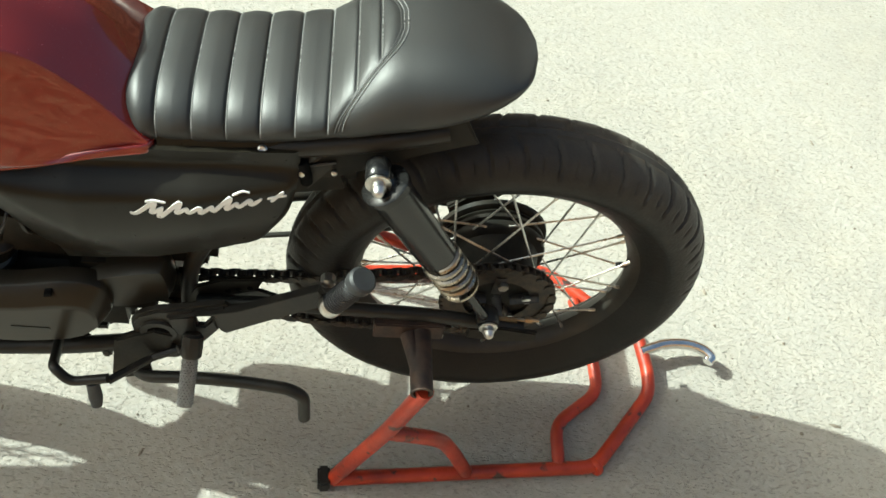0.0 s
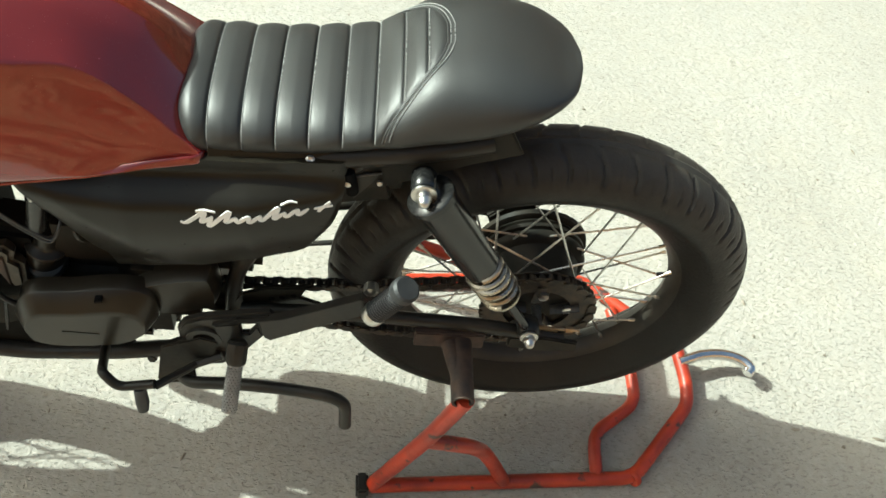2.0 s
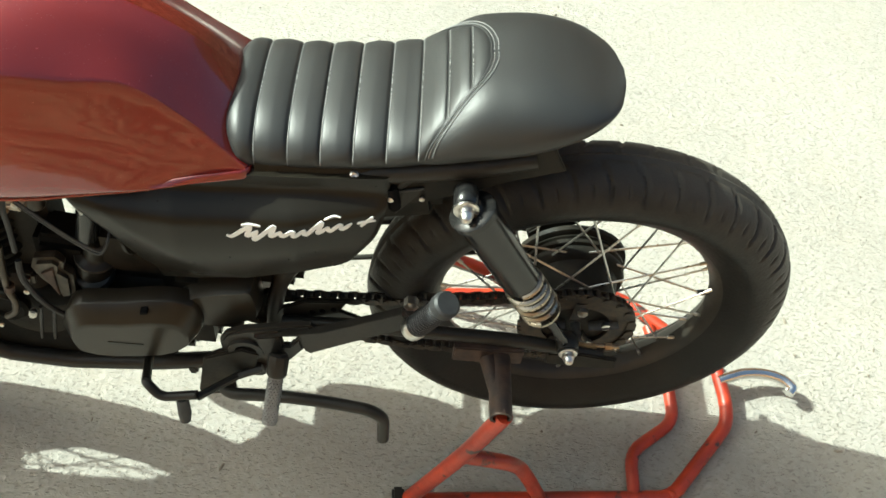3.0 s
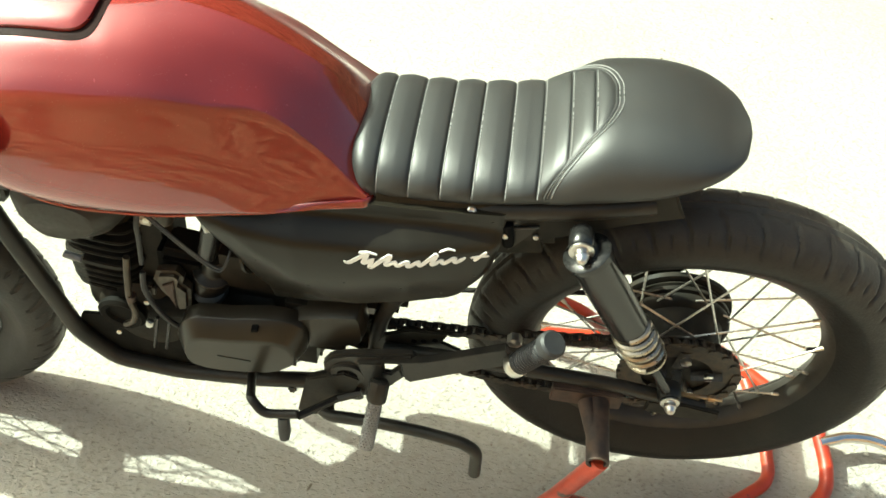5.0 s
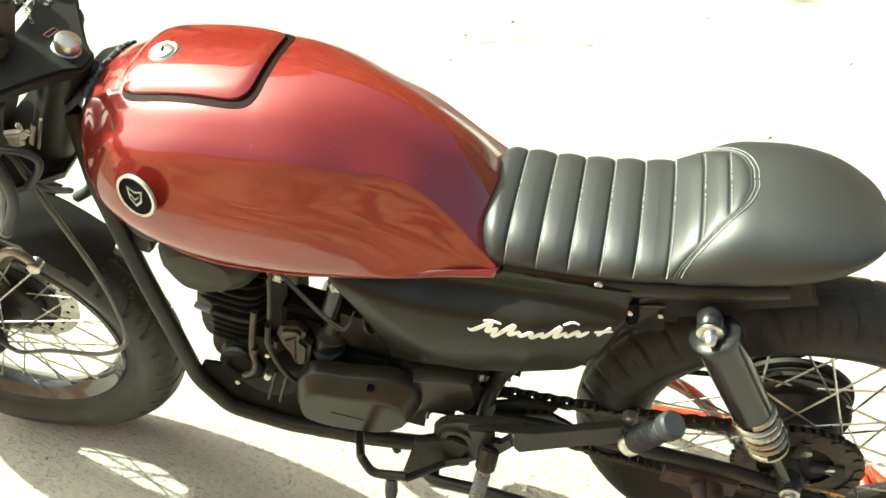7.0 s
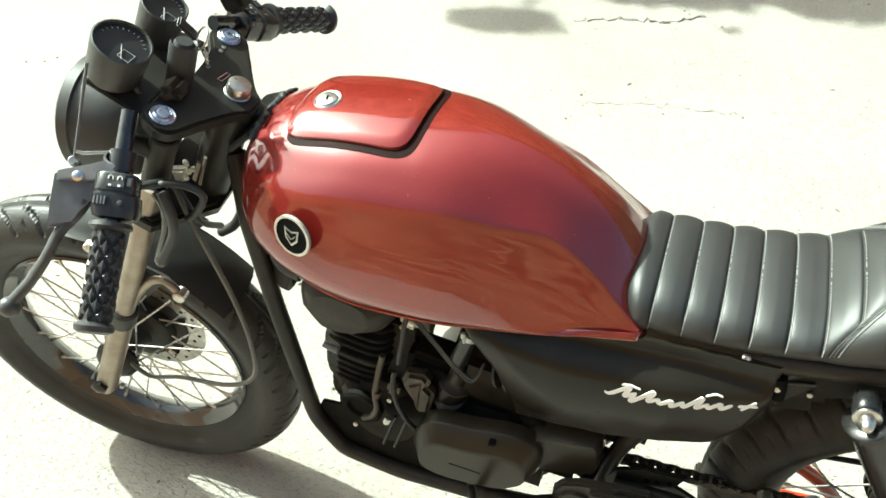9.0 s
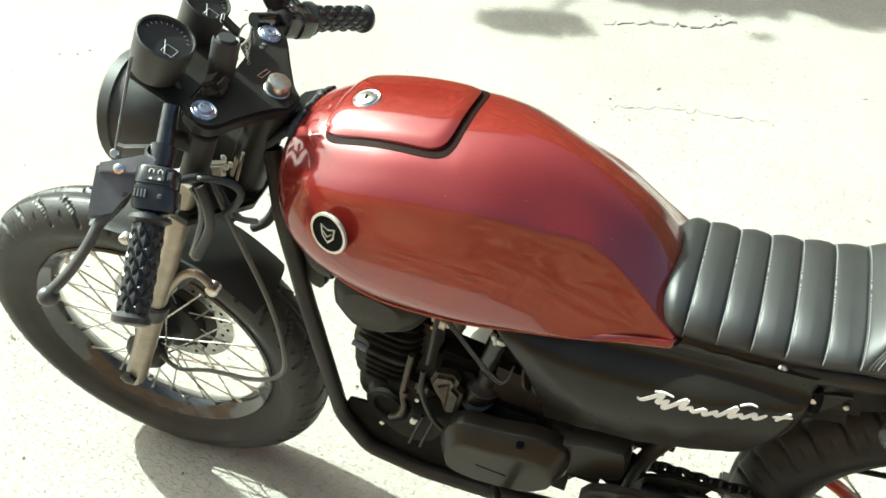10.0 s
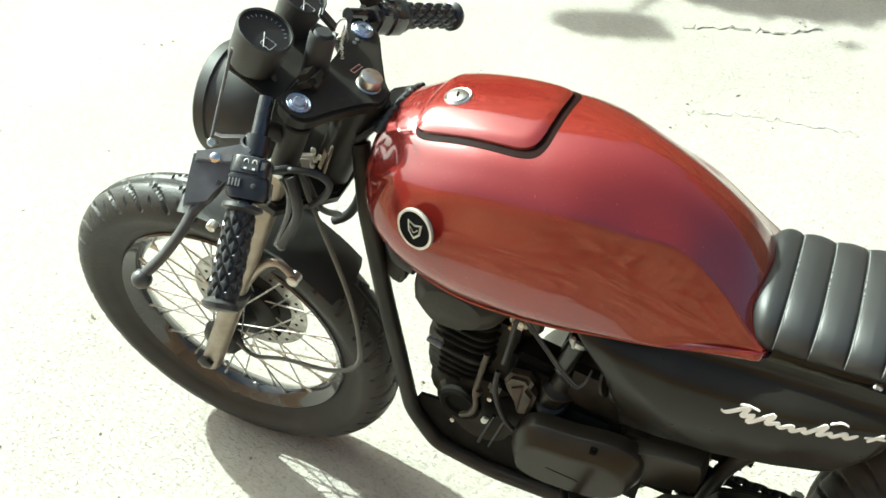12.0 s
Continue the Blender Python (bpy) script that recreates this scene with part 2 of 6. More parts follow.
def cement():
    m = bpy.data.materials.new("rough_cement")
    m.use_nodes = True
    n, l = m.node_tree.nodes, m.node_tree.links
    b = n["Principled BSDF"]
    b.inputs["Roughness"].default_value = 0.9
    b.inputs["Specular IOR Level"].default_value = 0.25
    co = n.new("ShaderNodeTexCoord")

    def noise_(scale, detail, stretch=(1, 1, 1), turn=0.0, distort=0.0):
        mp = n.new("ShaderNodeMapping")
        mp.inputs["Scale"].default_value = stretch
        mp.inputs["Rotation"].default_value = (0, 0, turn)
        l.new(co.outputs["Object"], mp.inputs[0])
        t = n.new("ShaderNodeTexNoise")
        t.inputs["Scale"].default_value, t.inputs["Detail"].default_value, t.inputs["Distortion"].default_value = scale, detail, distort
        l.new(mp.outputs[0], t.inputs["Vector"])
        return t.outputs["Fac"]

    def ranged(x, a, c, lo=0.0, hi=1.0):
        r = n.new("ShaderNodeMapRange")
        for key, val in (("From Min", a), ("From Max", c), ("To Min", lo), ("To Max", hi)):
            r.inputs[key].default_value = val
        l.new(x, r.inputs["Value"])
        return r.outputs[0]

    def mixed(fac, a, c):
        x = n.new("ShaderNodeMix")
        x.data_type = "RGBA"
        for sock, val in ((x.inputs["A"], a), (x.inputs["B"], c)):
            if isinstance(val, tuple):
                sock.default_value = (*val, 1)
            else:
                l.new(val, sock)
        l.new(fac, x.inputs["Factor"])
        return x.outputs["Result"]

    broad = ranged(noise_(1.4, 5), 0.35, 0.68)
    fine = noise_(70, 8, distort=0.4)
    # short curved strands: thin contour lines of one noise, broken up by another
    off = n.new("ShaderNodeMath")
    off.operation = "SUBTRACT"
    off.inputs[1].default_value = 0.5
    l.new(noise_(46, 2, (1, 1.5, 1), 0.7, 0.6), off.inputs[0])
    size = n.new("ShaderNodeMath")
    size.operation = "ABSOLUTE"
    l.new(off.outputs[0], size.inputs[0])
    gate = n.new("ShaderNodeMath")
    gate.operation = "MULTIPLY"
    l.new(ranged(size.outputs[0], 0.010, 0.026, 1, 0), gate.inputs[0])
    l.new(ranged(noise_(60, 2), 0.545, 0.595), gate.inputs[1])
    chaff = gate.outputs[0]
    grit = ranged(noise_(150, 3), 0.70, 0.735)
    col = mixed(broad, (0.306, 0.287, 0.257), (0.262, 0.244, 0.215))
    col = mixed(ranged(noise_(9, 6), 0.45, 0.75, 0, 0.5), col, (0.33, 0.30, 0.25))
    col = mixed(ranged(fine, 0.36, 0.60, 0.24, 0), col, (0.24, 0.215, 0.18))
    # pressed flakes, each a little lighter or darker
    flake = n.new("ShaderNodeTexVoronoi")
    flake.inputs["Scale"].default_value = 105
    warp = n.new("ShaderNodeMapping")
    warp.inputs["Scale"].default_value, warp.inputs["Rotation"].default_value = (1, 1.6, 1), (0, 0, 0.6)
    l.new(co.outputs["Object"], warp.inputs[0])
    l.new(warp.outputs[0], flake.inputs["Vector"])
    tone = n.new("ShaderNodeSeparateColor")
    l.new(flake.outputs["Color"], tone.inputs[0])
    col = mixed(ranged(tone.outputs[0], 0.55, 1.0, 0, 0.22), col, (0.40, 0.375, 0.33))
    col = mixed(ranged(tone.outputs[1], 0.78, 1.0, 0, 0.16), col, (0.19, 0.165, 0.13))
    col = mixed(ranged(chaff, 0, 1, 0, 0.10), col, (0.15, 0.125, 0.09))
    # dashes are dents; part of their shade is painted into the colour
    dash = ranged(noise_(88, 1, (1, 2.4, 1), 0.35), 0.615, 0.645)
    col = mixed(ranged(dash, 0, 1, 0, 0.24), col, (0.11, 0.098, 0.080))
    col = mixed(ranged(grit, 0, 1, 0, 0.40), col, (0.10, 0.085, 0.065))
    l.new(col, b.inputs["Base Color"])
    # trowelled relief, chaff marks and grit
    add = n.new("ShaderNodeMath")
    add.operation = "MULTIPLY_ADD"
    add.inputs[1].default_value = -0.22
    l.new(chaff, add.inputs[0])
    l.new(fine, add.inputs[2])
    chip = n.new("ShaderNodeMath")
    chip.operation = "MULTIPLY_ADD"
    chip.inputs[1].default_value = -0.32
    l.new(ranged(noise_(88, 1, (1, 2.4, 1), 0.35), 0.57, 0.68), chip.inputs[0])
    l.new(add.outputs[0], chip.inputs[2])
    bp = n.new("ShaderNodeBump")
    bp.inputs["Strength"].default_value, bp.inputs["Distance"].default_value = 1.0, 0.0034
    l.new(chip.outputs[0], bp.inputs["Height"])
    l.new(bp.outputs[0], b.inputs["Normal"])
    return m


CEMENT = cement()


# ---- mesh helpers ----
def thing(name, label, category, at=(0, 0, 0), group="", kind=""):
    e = new(name)
    e.location = at
    e.empty_display_size = 0.05
    bpy.context.view_layer.update()
    return tagged(e, label, category, group, kind)


def part(name, bm, mat, parent=None, label="", smooth=True, weld=0.0):
    me = bpy.data.meshes.new(name)
    if weld:
        bmesh.ops.remove_doubles(bm, verts=bm.verts, dist=weld)
    bmesh.ops.recalc_face_normals(bm, faces=bm.faces)
    bm.to_mesh(me)
    bm.free()
    me.materials.append(mat)
    for p in me.polygons:
        p.use_smooth = smooth
    if smooth:
        me.set_sharp_from_angle(angle=radians(38))
    ob = new(name, me)
    if parent is not None:
        ob.parent = parent
        inv = Matrix.Identity(4)
        top = parent
        while top is not None:
            inv = inv @ top.matrix_basis.inverted() if top.parent is None else inv
            top = top.parent
        if parent.parent is None:
            ob.matrix_parent_inverse = parent.matrix_basis.inverted()
    return tagged(ob, label)


def V(*a):
    return Vector(a)


def frame_of(d):
    d = Vector(d).normalized()
    u = d.cross(V(0, 0, 1))
    if u.length < 1e-3:
        u = d.cross(V(1, 0, 0))
    u.normalize()
    return d, u, u.cross(d).normalized()


def smooth_path(pts, n=6):
    """Catmull-Rom through the points."""
    p = [Vector(q) for q in pts]
    if len(p) < 3:
        return p
    out = []
    for i in range(len(p) - 1):
        a, b, c, d = p[max(i - 1, 0)], p[i], p[i + 1], p[min(i + 2, len(p) - 1)]
        for k in range(n):
            t = k / n
            out.append(0.5 * (2 * b + (c - a) * t + (2 * a - 5 * b + 4 * c - d) * t * t + (3 * b - a - 3 * c + d) * t ** 3))
    out.append(p[-1])
    return out


def bent(pts, radius=0.03, n=5):
    """A path with straight runs and rounded corners."""
    p = [Vector(q) for q in pts]
    out = [p[0]]
    for a, b, c in zip(p, p[1:], p[2:]):
        u, v = (a - b), (c - b)
        r = min(radius, u.length * 0.45, v.length * 0.45)
        s, e = b + u.normalized() * r, b + v.normalized() * r
        for k in range(n + 1):
            t = k / n
            out.append((1 - t) ** 2 * s + 2 * t * (1 - t) * b + t * t * e)
    out.append(p[-1])
    return out


def tube(bm, pts, r, seg=10, cap=True, flat=1.0):
    """A round bar along the points; r is a radius or one for each point."""
    pts = [Vector(q) for q in pts]
    rs = r if isinstance(r, (list, tuple)) else [r] * len(pts)
    _, u, w = frame_of(pts[1] - pts[0])
    rings = []
    for i, q in enumerate(pts):
        d = (pts[min(i + 1, len(pts) - 1)] - pts[max(i - 1, 0)]).normalized()
        u = (u - d * u.dot(d)).normalized()
        w = d.cross(u)
        rings.append([bm.verts.new(q + rs[i] * (math.cos(a) * u + flat * math.sin(a) * w)) for a in (2 * math.pi * k / seg for k in range(seg))])
    for a, b in zip(rings, rings[1:]):
        for k in range(seg):
            bm.faces.new((a[k], a[(k + 1) % seg], b[(k + 1) % seg], b[k]))
    if cap:
        bm.faces.new(rings[0][::-1])
        bm.faces.new(rings[-1])
    return bm


def bar(pts, r, seg=10, flat=1.0):
    return tube(bmesh.new(), pts, r, seg, True, flat)


def lathe(bm, origin, axis, profile, seg=24, cap=True):
    """Turn a profile of (along, radius) round an axis."""
    d, u, w = frame_of(axis)
    o = Vector(origin)
    rings = []
    for s, r in profile:
        rings.append([bm.verts.new(o + d * s + max(r, 1e-4) * (math.cos(a) * u + math.sin(a) * w)) for a in (2 * math.pi * k / seg for k in range(seg))])
    for a, b in zip(rings, rings[1:]):
        for k in range(seg):
            bm.faces.new((a[k], a[(k + 1) % seg], b[(k + 1) % seg], b[k]))
    if cap:
        bm.faces.new(rings[0][::-1])
        bm.faces.new(rings[-1])
    return bm


def turned(origin, axis, profile, seg=24):
    return lathe(bmesh.new(), origin, axis, profile, seg)


def slab(outline, normal, thick, origin=(0, 0, 0), bevel=0.002, bm=None):
    """A plate: an outline of points in space, made thick along the normal, with rounded rims."""
    bm = bm or bmesh.new()
    n = Vector(normal).normalized() * thick
    o = Vector(origin)
    tmp = bmesh.new()
    lo = [tmp.verts.new(Vector(q) + o - n / 2) for q in outline]
    hi = [tmp.verts.new(Vector(q) + o + n / 2) for q in outline]
    tmp.faces.new(lo[::-1])
    tmp.faces.new(hi)
    for k in range(len(lo)):
        tmp.faces.new((lo[k], lo[(k + 1) % len(lo)], hi[(k + 1) % len(lo)], hi[k]))
    bmesh.ops.recalc_face_normals(tmp, faces=tmp.faces)
    if bevel:
        rim = [e for e in tmp.edges if any(len(f.verts) > 4 or abs(f.normal.dot(n.normalized())) > 0.9 for f in e.link_faces)]
        bmesh.ops.bevel(tmp, geom=rim, offset=bevel, segments=2, affect="EDGES", clamp_overlap=True)
    me = bpy.data.meshes.new("tmp")
    tmp.to_mesh(me)
    tmp.free()
    bm.from_mesh(me)
    bpy.data.meshes.remove(me)
    return bm


def block(centre, size, turn=(0, 0, 0), bevel=0.004, bm=None, segs=2):
    """A box with rounded edges."""
    tmp = bmesh.new()
    bmesh.ops.create_cube(tmp, size=1, matrix=pose(*centre, *turn) @ Matrix.Diagonal((*size, 1)))
    bmesh.ops.bevel(tmp, geom=tmp.edges[:], offset=min(bevel, min(size) * 0.45), segments=segs, affect="EDGES", clamp_overlap=True)
    if bm is None:
        return tmp
    me = bpy.data.meshes.new("tmp")
    tmp.to_mesh(me)
    tmp.free()
    bm.from_mesh(me)
    bpy.data.meshes.remove(me)
    return bm


def skin(bm, rings, closed=True, caps=True):
    """Bridge rows of points."""
    rows = [[bm.verts.new(p) for p in r] for r in rings]
    n = len(rows[0])
    for a, b in zip(rows, rows[1:]):
        for k in range(n if closed else n - 1):
            bm.faces.new((a[k], a[(k + 1) % n], b[(k + 1) % n], b[k]))
    if caps and closed:
        bm.faces.new(rows[0][::-1])
        bm.faces.new(rows[-1])
    return bm


def lerp_table(table, x):
    """Smooth reading of a table of rows (x, a, b, ...)."""
    if x <= table[0][0]:
        return table[0][1:]
    for i in range(len(table) - 1):
        if x <= table[i + 1][0]:
            p0, p1, p2, p3 = table[max(i - 1, 0)], table[i], table[i + 1], table[min(i + 2, len(table) - 1)]
            h = p2[0] - p1[0]
            t = (x - p1[0]) / h
            out = []
            for k in range(1, len(p1)):
                m1 = (p2[k] - p0[k]) / max(p2[0] - p0[0], 1e-9) * h
                m2 = (p3[k] - p1[k]) / max(p3[0] - p1[0], 1e-9) * h
                out.append((2 * t ** 3 - 3 * t * t + 1) * p1[k] + (t ** 3 - 2 * t * t + t) * m1 + (-2 * t ** 3 + 3 * t * t) * p2[k] + (t ** 3 - t * t) * m2)
            return tuple(out)
    return table[-1][1:]


# ---- ground ----
def ground_height(x, y):
    far = min(1.0, max(0.0, (math.hypot(x, y) - 0.3) / 1.5))
    return 0.004 * noise.noise(V(x * 2.1, y * 2.1, 3)) * far - 0.003 * far


def build_ground():
    bm = bmesh.new()
    rings = [0.0] + [0.08 * 1.07 ** k for k in range(95)] + [100, 250, 700, 2500]
    seg = 128
    rows = []
    for r in rings[1:]:
        rows.append([bm.verts.new((-0.4 + r * math.cos(2 * math.pi * k / seg), 0.3 + r * math.sin(2 * math.pi * k / seg), 0)) for k in range(seg)])
    centre = bm.verts.new((-0.4, 0.3, 0))
    for k in range(seg):
        bm.faces.new((centre, rows[0][k], rows[0][(k + 1) % seg]))
    for a, b in zip(rows, rows[1:]):
        for k in range(seg):
            bm.faces.new((a[k], a[(k + 1) % seg], b[(k + 1) % seg], b[k]))
    for v in bm.verts:
        v.co.z = ground_height(v.co.x, v.co.y) if v.co.length < 40 else -0.003
    return tagged(part("ground", bm, CEMENT, None, "pale rough cement yard sprinkled with grit and chaff"), category="ground", kind="structure")


build_ground()


def build_grit():
    """Loose bits of stone and straw on the cement."""
    rnd = random.Random(11)
    bm = bmesh.new()
    spots = [(-0.5, 2.2), (-2.63, 1.16), (-0.79, 1.42), (0.57, 0.21)]
    for i in range(900):
        x, y = rnd.uniform(-3.4, 1.6), rnd.uniform(-0.6, 3.4)
        if i < 40:
            sx, sy = spots[i % 4]
            x, y = sx + rnd.gauss(0, 0.07), sy + rnd.gauss(0, 0.05)
        s = 0.0016 + 0.0035 * rnd.random() ** 4 + (0.003 if i < 8 else 0)
        c = V(x, y, ground_height(x, y) + s * 0.35)
        a = rnd.uniform(0, 6.3)
        long_ = rnd.choice((1.0, 1.3, 1.0, 3.0))
        ux, uy = V(math.cos(a), math.sin(a), 0), V(-math.sin(a), math.cos(a), 0)
        ring = [bm.verts.new(c + s * rnd.uniform(0.7, 1.2) * (long_ * math.cos(t) * ux + math.sin(t) * uy)) for t in (0, 1.26, 2.51, 3.77, 5.03)]
        top, low = bm.verts.new(c + V(0, 0, s * rnd.uniform(0.5, 0.9))), bm.verts.new(c - V(0, 0, s * 0.6))
        for k in range(5):
            bm.faces.new((ring[k], ring[(k + 1) % 5], top))
            bm.faces.new((ring[(k + 1) % 5], ring[k], low))
    stone = material("grit_stone", (0.22, 0.19, 0.15), 0.9, second=(0.10, 0.08, 0.06), scale=8, amount=0.9)
    tagged(part("grit", bm, stone, None, "loose grit and straw bits on the cement", smooth=False), category="grit", kind="stuff")


build_grit()


def build_crack(points, wide, seed):
    """A crumbled ridge where the cement has split."""
    rnd = random.Random(seed)
    pts, rad = [], []
    for a, b in zip(points, points[1:]):
        for k in range(12):
            p = V(*a, 0).lerp(V(*b, 0), k / 12)
            x, y = p.x + rnd.gauss(0, 0.006), p.y + rnd.gauss(0, 0.008)
            pts.append(V(x, y, ground_height(x, y)))
            rad.append(wide * rnd.uniform(0.25, 1.0))
    tagged(part("ground_crack", tube(bmesh.new(), pts, rad, 6, True, 0.8), CEMENT, None, "crumbled crack running across the pale cement", smooth=False), category="crack", kind="structure")


build_crack([(-0.96, 2.04), (-0.81, 2.115), (-0.70, 2.136), (-0.62, 2.14), (-0.495, 2.243)], 0.009, 3)
build_crack([(-0.82, 1.508), (-0.69, 1.548), (-0.575, 1.581), (-0.43, 1.591), (-0.286, 1.609)], 0.004, 4)

# ---- the motorcycle: x to its tail, y to its right side ----
bike = thing("motorcycle", "black cafe-racer motorcycle with metallic red tank, raised on a stand", "motorcycle", (-0.65, 0, 0))


def mirrored(bm):
    """The same mesh on the other side of the centre plane."""
    c = bm.copy()
    for v in c.verts:
        v.co.y = -v.co.y
    bmesh.ops.reverse_faces(c, faces=c.faces)
    return c


def both(name, make, mat, parent=bike, label=""):
    part(name, make(), mat, parent, label)
    part(name, mirrored(make()), mat, parent, label)


# wheels
REAR_HUB, REAR_N, REAR_U = V(0, 0, 0.408), V(0, 1, 0), V(0, 0, 1)
FRONT_HUB = V(-1.3145, -0.0384, 0.3303)
FRONT_N = V(-0.0935, 0.9951, 0.0321).normalized()
FORK_UP = V(0.4311, 0.0114, 0.9022).normalized()
FRONT_FWD = FORK_UP.cross(FRONT_N).normalized()


def F(a, b, c):
    """A place by the front fork: a to the right, b up the fork, c ahead of it."""
    return FRONT_HUB + FRONT_N * a + FORK_UP * b + FRONT_FWD * c


def make_tyre(hub, n, up, major, minor, bead, rim_half, sipes, deep, slant, reach, segs=720, pinch=0.0):
    """A tyre with its tread grooves cut into the carcass."""
    fwd = up.cross(n).normalized()
    up = n.cross(fwd).normalized()
    bm = bmesh.new()
    prof = []
    cells = 40
    for k in range(cells + 1):
        a = -2.35 + 4.7 * k / cells
        prof.append((minor * math.sin(a) * 1.02 * (1 - pinch * max(0.0, (abs(a) - 1.5) / 0.85)), major + minor * math.cos(a) * (1.0 if math.cos(a) > 0 else 1.05), a))
    rows = []
    for i in range(segs):
        th = 2 * math.pi * i / segs
        row = []
        for s, r, a in prof:
            cut = 0.0
            if abs(a) < 1.35:
                # hooked grooves, swept from the crown to the shoulder, the two sides staggered
                side = 1 if a > 0 else -1
                ph = th * sipes / (2 * math.pi) + slant * abs(a) + 0.18 * math.sin(3.0 * abs(a)) + (0.5 if side > 0 else 0.0)
                f = abs((ph % 1.0) - 0.5) * 2
                if 0.14 < abs(a) < reach:
                    cut = deep * max(0.0, min(1.0, (f - (0.88 if deep > 0.004 else 0.85)) / 0.05))
                f2 = abs(((ph * 1.0 + 0.5) % 1.0) - 0.5) * 2
                if 0.75 < abs(a) < reach - 0.15:
                    cut = max(cut, 0.8 * deep * max(0.0, min(1.0, (f2 - 0.91) / 0.05)))
                if abs(abs(a) - 0.10) < 0.05:
                    cut = max(cut, deep * 0.9)
            elif abs(abs(a) - 1.62) < 0.05:
                cut = -0.0012
            q = r - cut * math.cos(a)
            w = s - cut * math.sin(a)
            row.append(bm.verts.new(hub + n * w + q * (math.cos(th) * up + math.sin(th) * fwd)))
        # bead seat and inner closing ring
        row.insert(0, bm.verts.new(hub - n * rim_half * 0.8 + bead * (math.cos(th) * up + math.sin(th) * fwd)))
        row.append(bm.verts.new(hub + n * rim_half * 0.8 + bead * (math.cos(th) * up + math.sin(th) * fwd)))
        rows.append(row)
    m = len(rows[0])
    for i in range(segs):
        a, b = rows[i], rows[(i + 1) % segs]
        for k in range(m):
            bm.faces.new((a[k], a[(k + 1) % m], b[(k + 1) % m], b[k]))
    return bm


def ring_profile(hub, n, profile, seg=96):
    """Turn a closed profile of (along, radius) round the axle."""
    d, u, w = frame_of(n)
    bm = bmesh.new()
    rows = [[bm.verts.new(hub + d * s + r * (math.cos(a) * u + math.sin(a) * w)) for s, r in profile] for a in (2 * math.pi * k / seg for k in range(seg))]
    m = len(profile)
    for i in range(seg):
        a, b = rows[i], rows[(i + 1) % seg]
        for k in range(m):
            bm.faces.new((a[k], a[(k + 1) % m], b[(k + 1) % m], b[k]))
    return bm


def build_wheel(name, hub, n, up, major, minor, lip, half, sipes, deep, reach, hub_profile, flange, flange_off, rim_mat, label, rubber=None):
    fwd = up.cross(n).normalized()
    up = n.cross(fwd).normalized()
    rim = ring_profile(hub, n, [(-half, lip + 0.004), (-half - 0.003, lip), (-half + 0.001, lip - 0.004), (-half + 0.008, lip - 0.012), (-half * 0.45, lip - 0.018),
                                (0, lip - 0.023), (half * 0.45, lip - 0.018), (half - 0.008, lip - 0.012), (half - 0.001, lip - 0.004), (half + 0.003, lip), (half, lip + 0.004),
                                (half - 0.006, lip - 0.004), (half * 0.4, lip - 0.010), (-half * 0.4, lip - 0.010), (-half + 0.006, lip - 0.004)])
    wheel = part(name, rim, rim_mat, bike, label)
    hub_mat = FIN_SHADE_BLACK if rubber is None else ENGINE
    part("tyre", make_tyre(hub, n, up, major, minor, lip - 0.004, half, sipes, deep, 0.55 if rubber is None else 0.95, reach, 720 if rubber is None else 1080, pinch=0.36 if rubber is None else 0.15), rubber or RUBBER, wheel, "dusty black rubber tyre with hooked tread grooves")
    part("hub", turned(hub, n, hub_profile, 40), hub_mat, wheel)
    for i in range(36):
        side = 1 if i % 2 else -1
        th = 2 * math.pi * (i + 0.5) / 36
        lead = (1 if (i // 2) % 2 else -1) * radians(62)
        a = hub + n * (side * flange_off) + flange * (math.cos(th + lead) * up + math.sin(th + lead) * fwd)
        b = hub + n * (side * half * 0.25) + (lip - 0.018) * (math.cos(th) * up + math.sin(th) * fwd)
        bm = bar([a, b], 0.0017, 6)
        part("spoke", bm, STEEL, wheel)
        bm = turned(b, (a - b), [(-0.002, 0.003), (0.012, 0.003), (0.013, 0.002)], 6)
        part("spoke_nipple", bm, ZINC, wheel)
    return wheel


rear_wheel = build_wheel("rear_wheel", REAR_HUB, REAR_N, REAR_U, 0.2602, 0.0560, 0.2265, 0.029, 42, 0.0030, 1.10,
                         [(-0.05, 0.03), (-0.048, 0.060), (-0.03, 0.066), (-0.026, 0.063), (0.0, 0.066), (0.02, 0.070), (0.024, 0.078), (0.03, 0.082),
                          (0.036, 0.082), (0.038, 0.077), (0.041, 0.077), (0.043, 0.083), (0.049, 0.083), (0.051, 0.077), (0.054, 0.077), (0.056, 0.081), (0.062, 0.078), (0.066, 0.070), (0.068, 0.03)], 0.066, 0.032, RIM, "black wire-spoked rear wheel")
front_wheel = build_wheel("front_wheel", FRONT_HUB, FRONT_N, FORK_UP, 0.2829, 0.0470, 0.2285, 0.025, 34, 0.0036, 1.20,
                          [(-0.06, 0.012), (-0.058, 0.03), (-0.045, 0.034), (-0.04, 0.030), (0.0, 0.028), (0.012, 0.034), (0.018, 0.062), (0.022, 0.066),
                           (0.040, 0.068), (0.044, 0.088), (0.050, 0.088), (0.055, 0.03)], 0.030, 0.034, GLOSS, "black wire-spoked front wheel turned a little to the left", DUSTY_RUBBER)
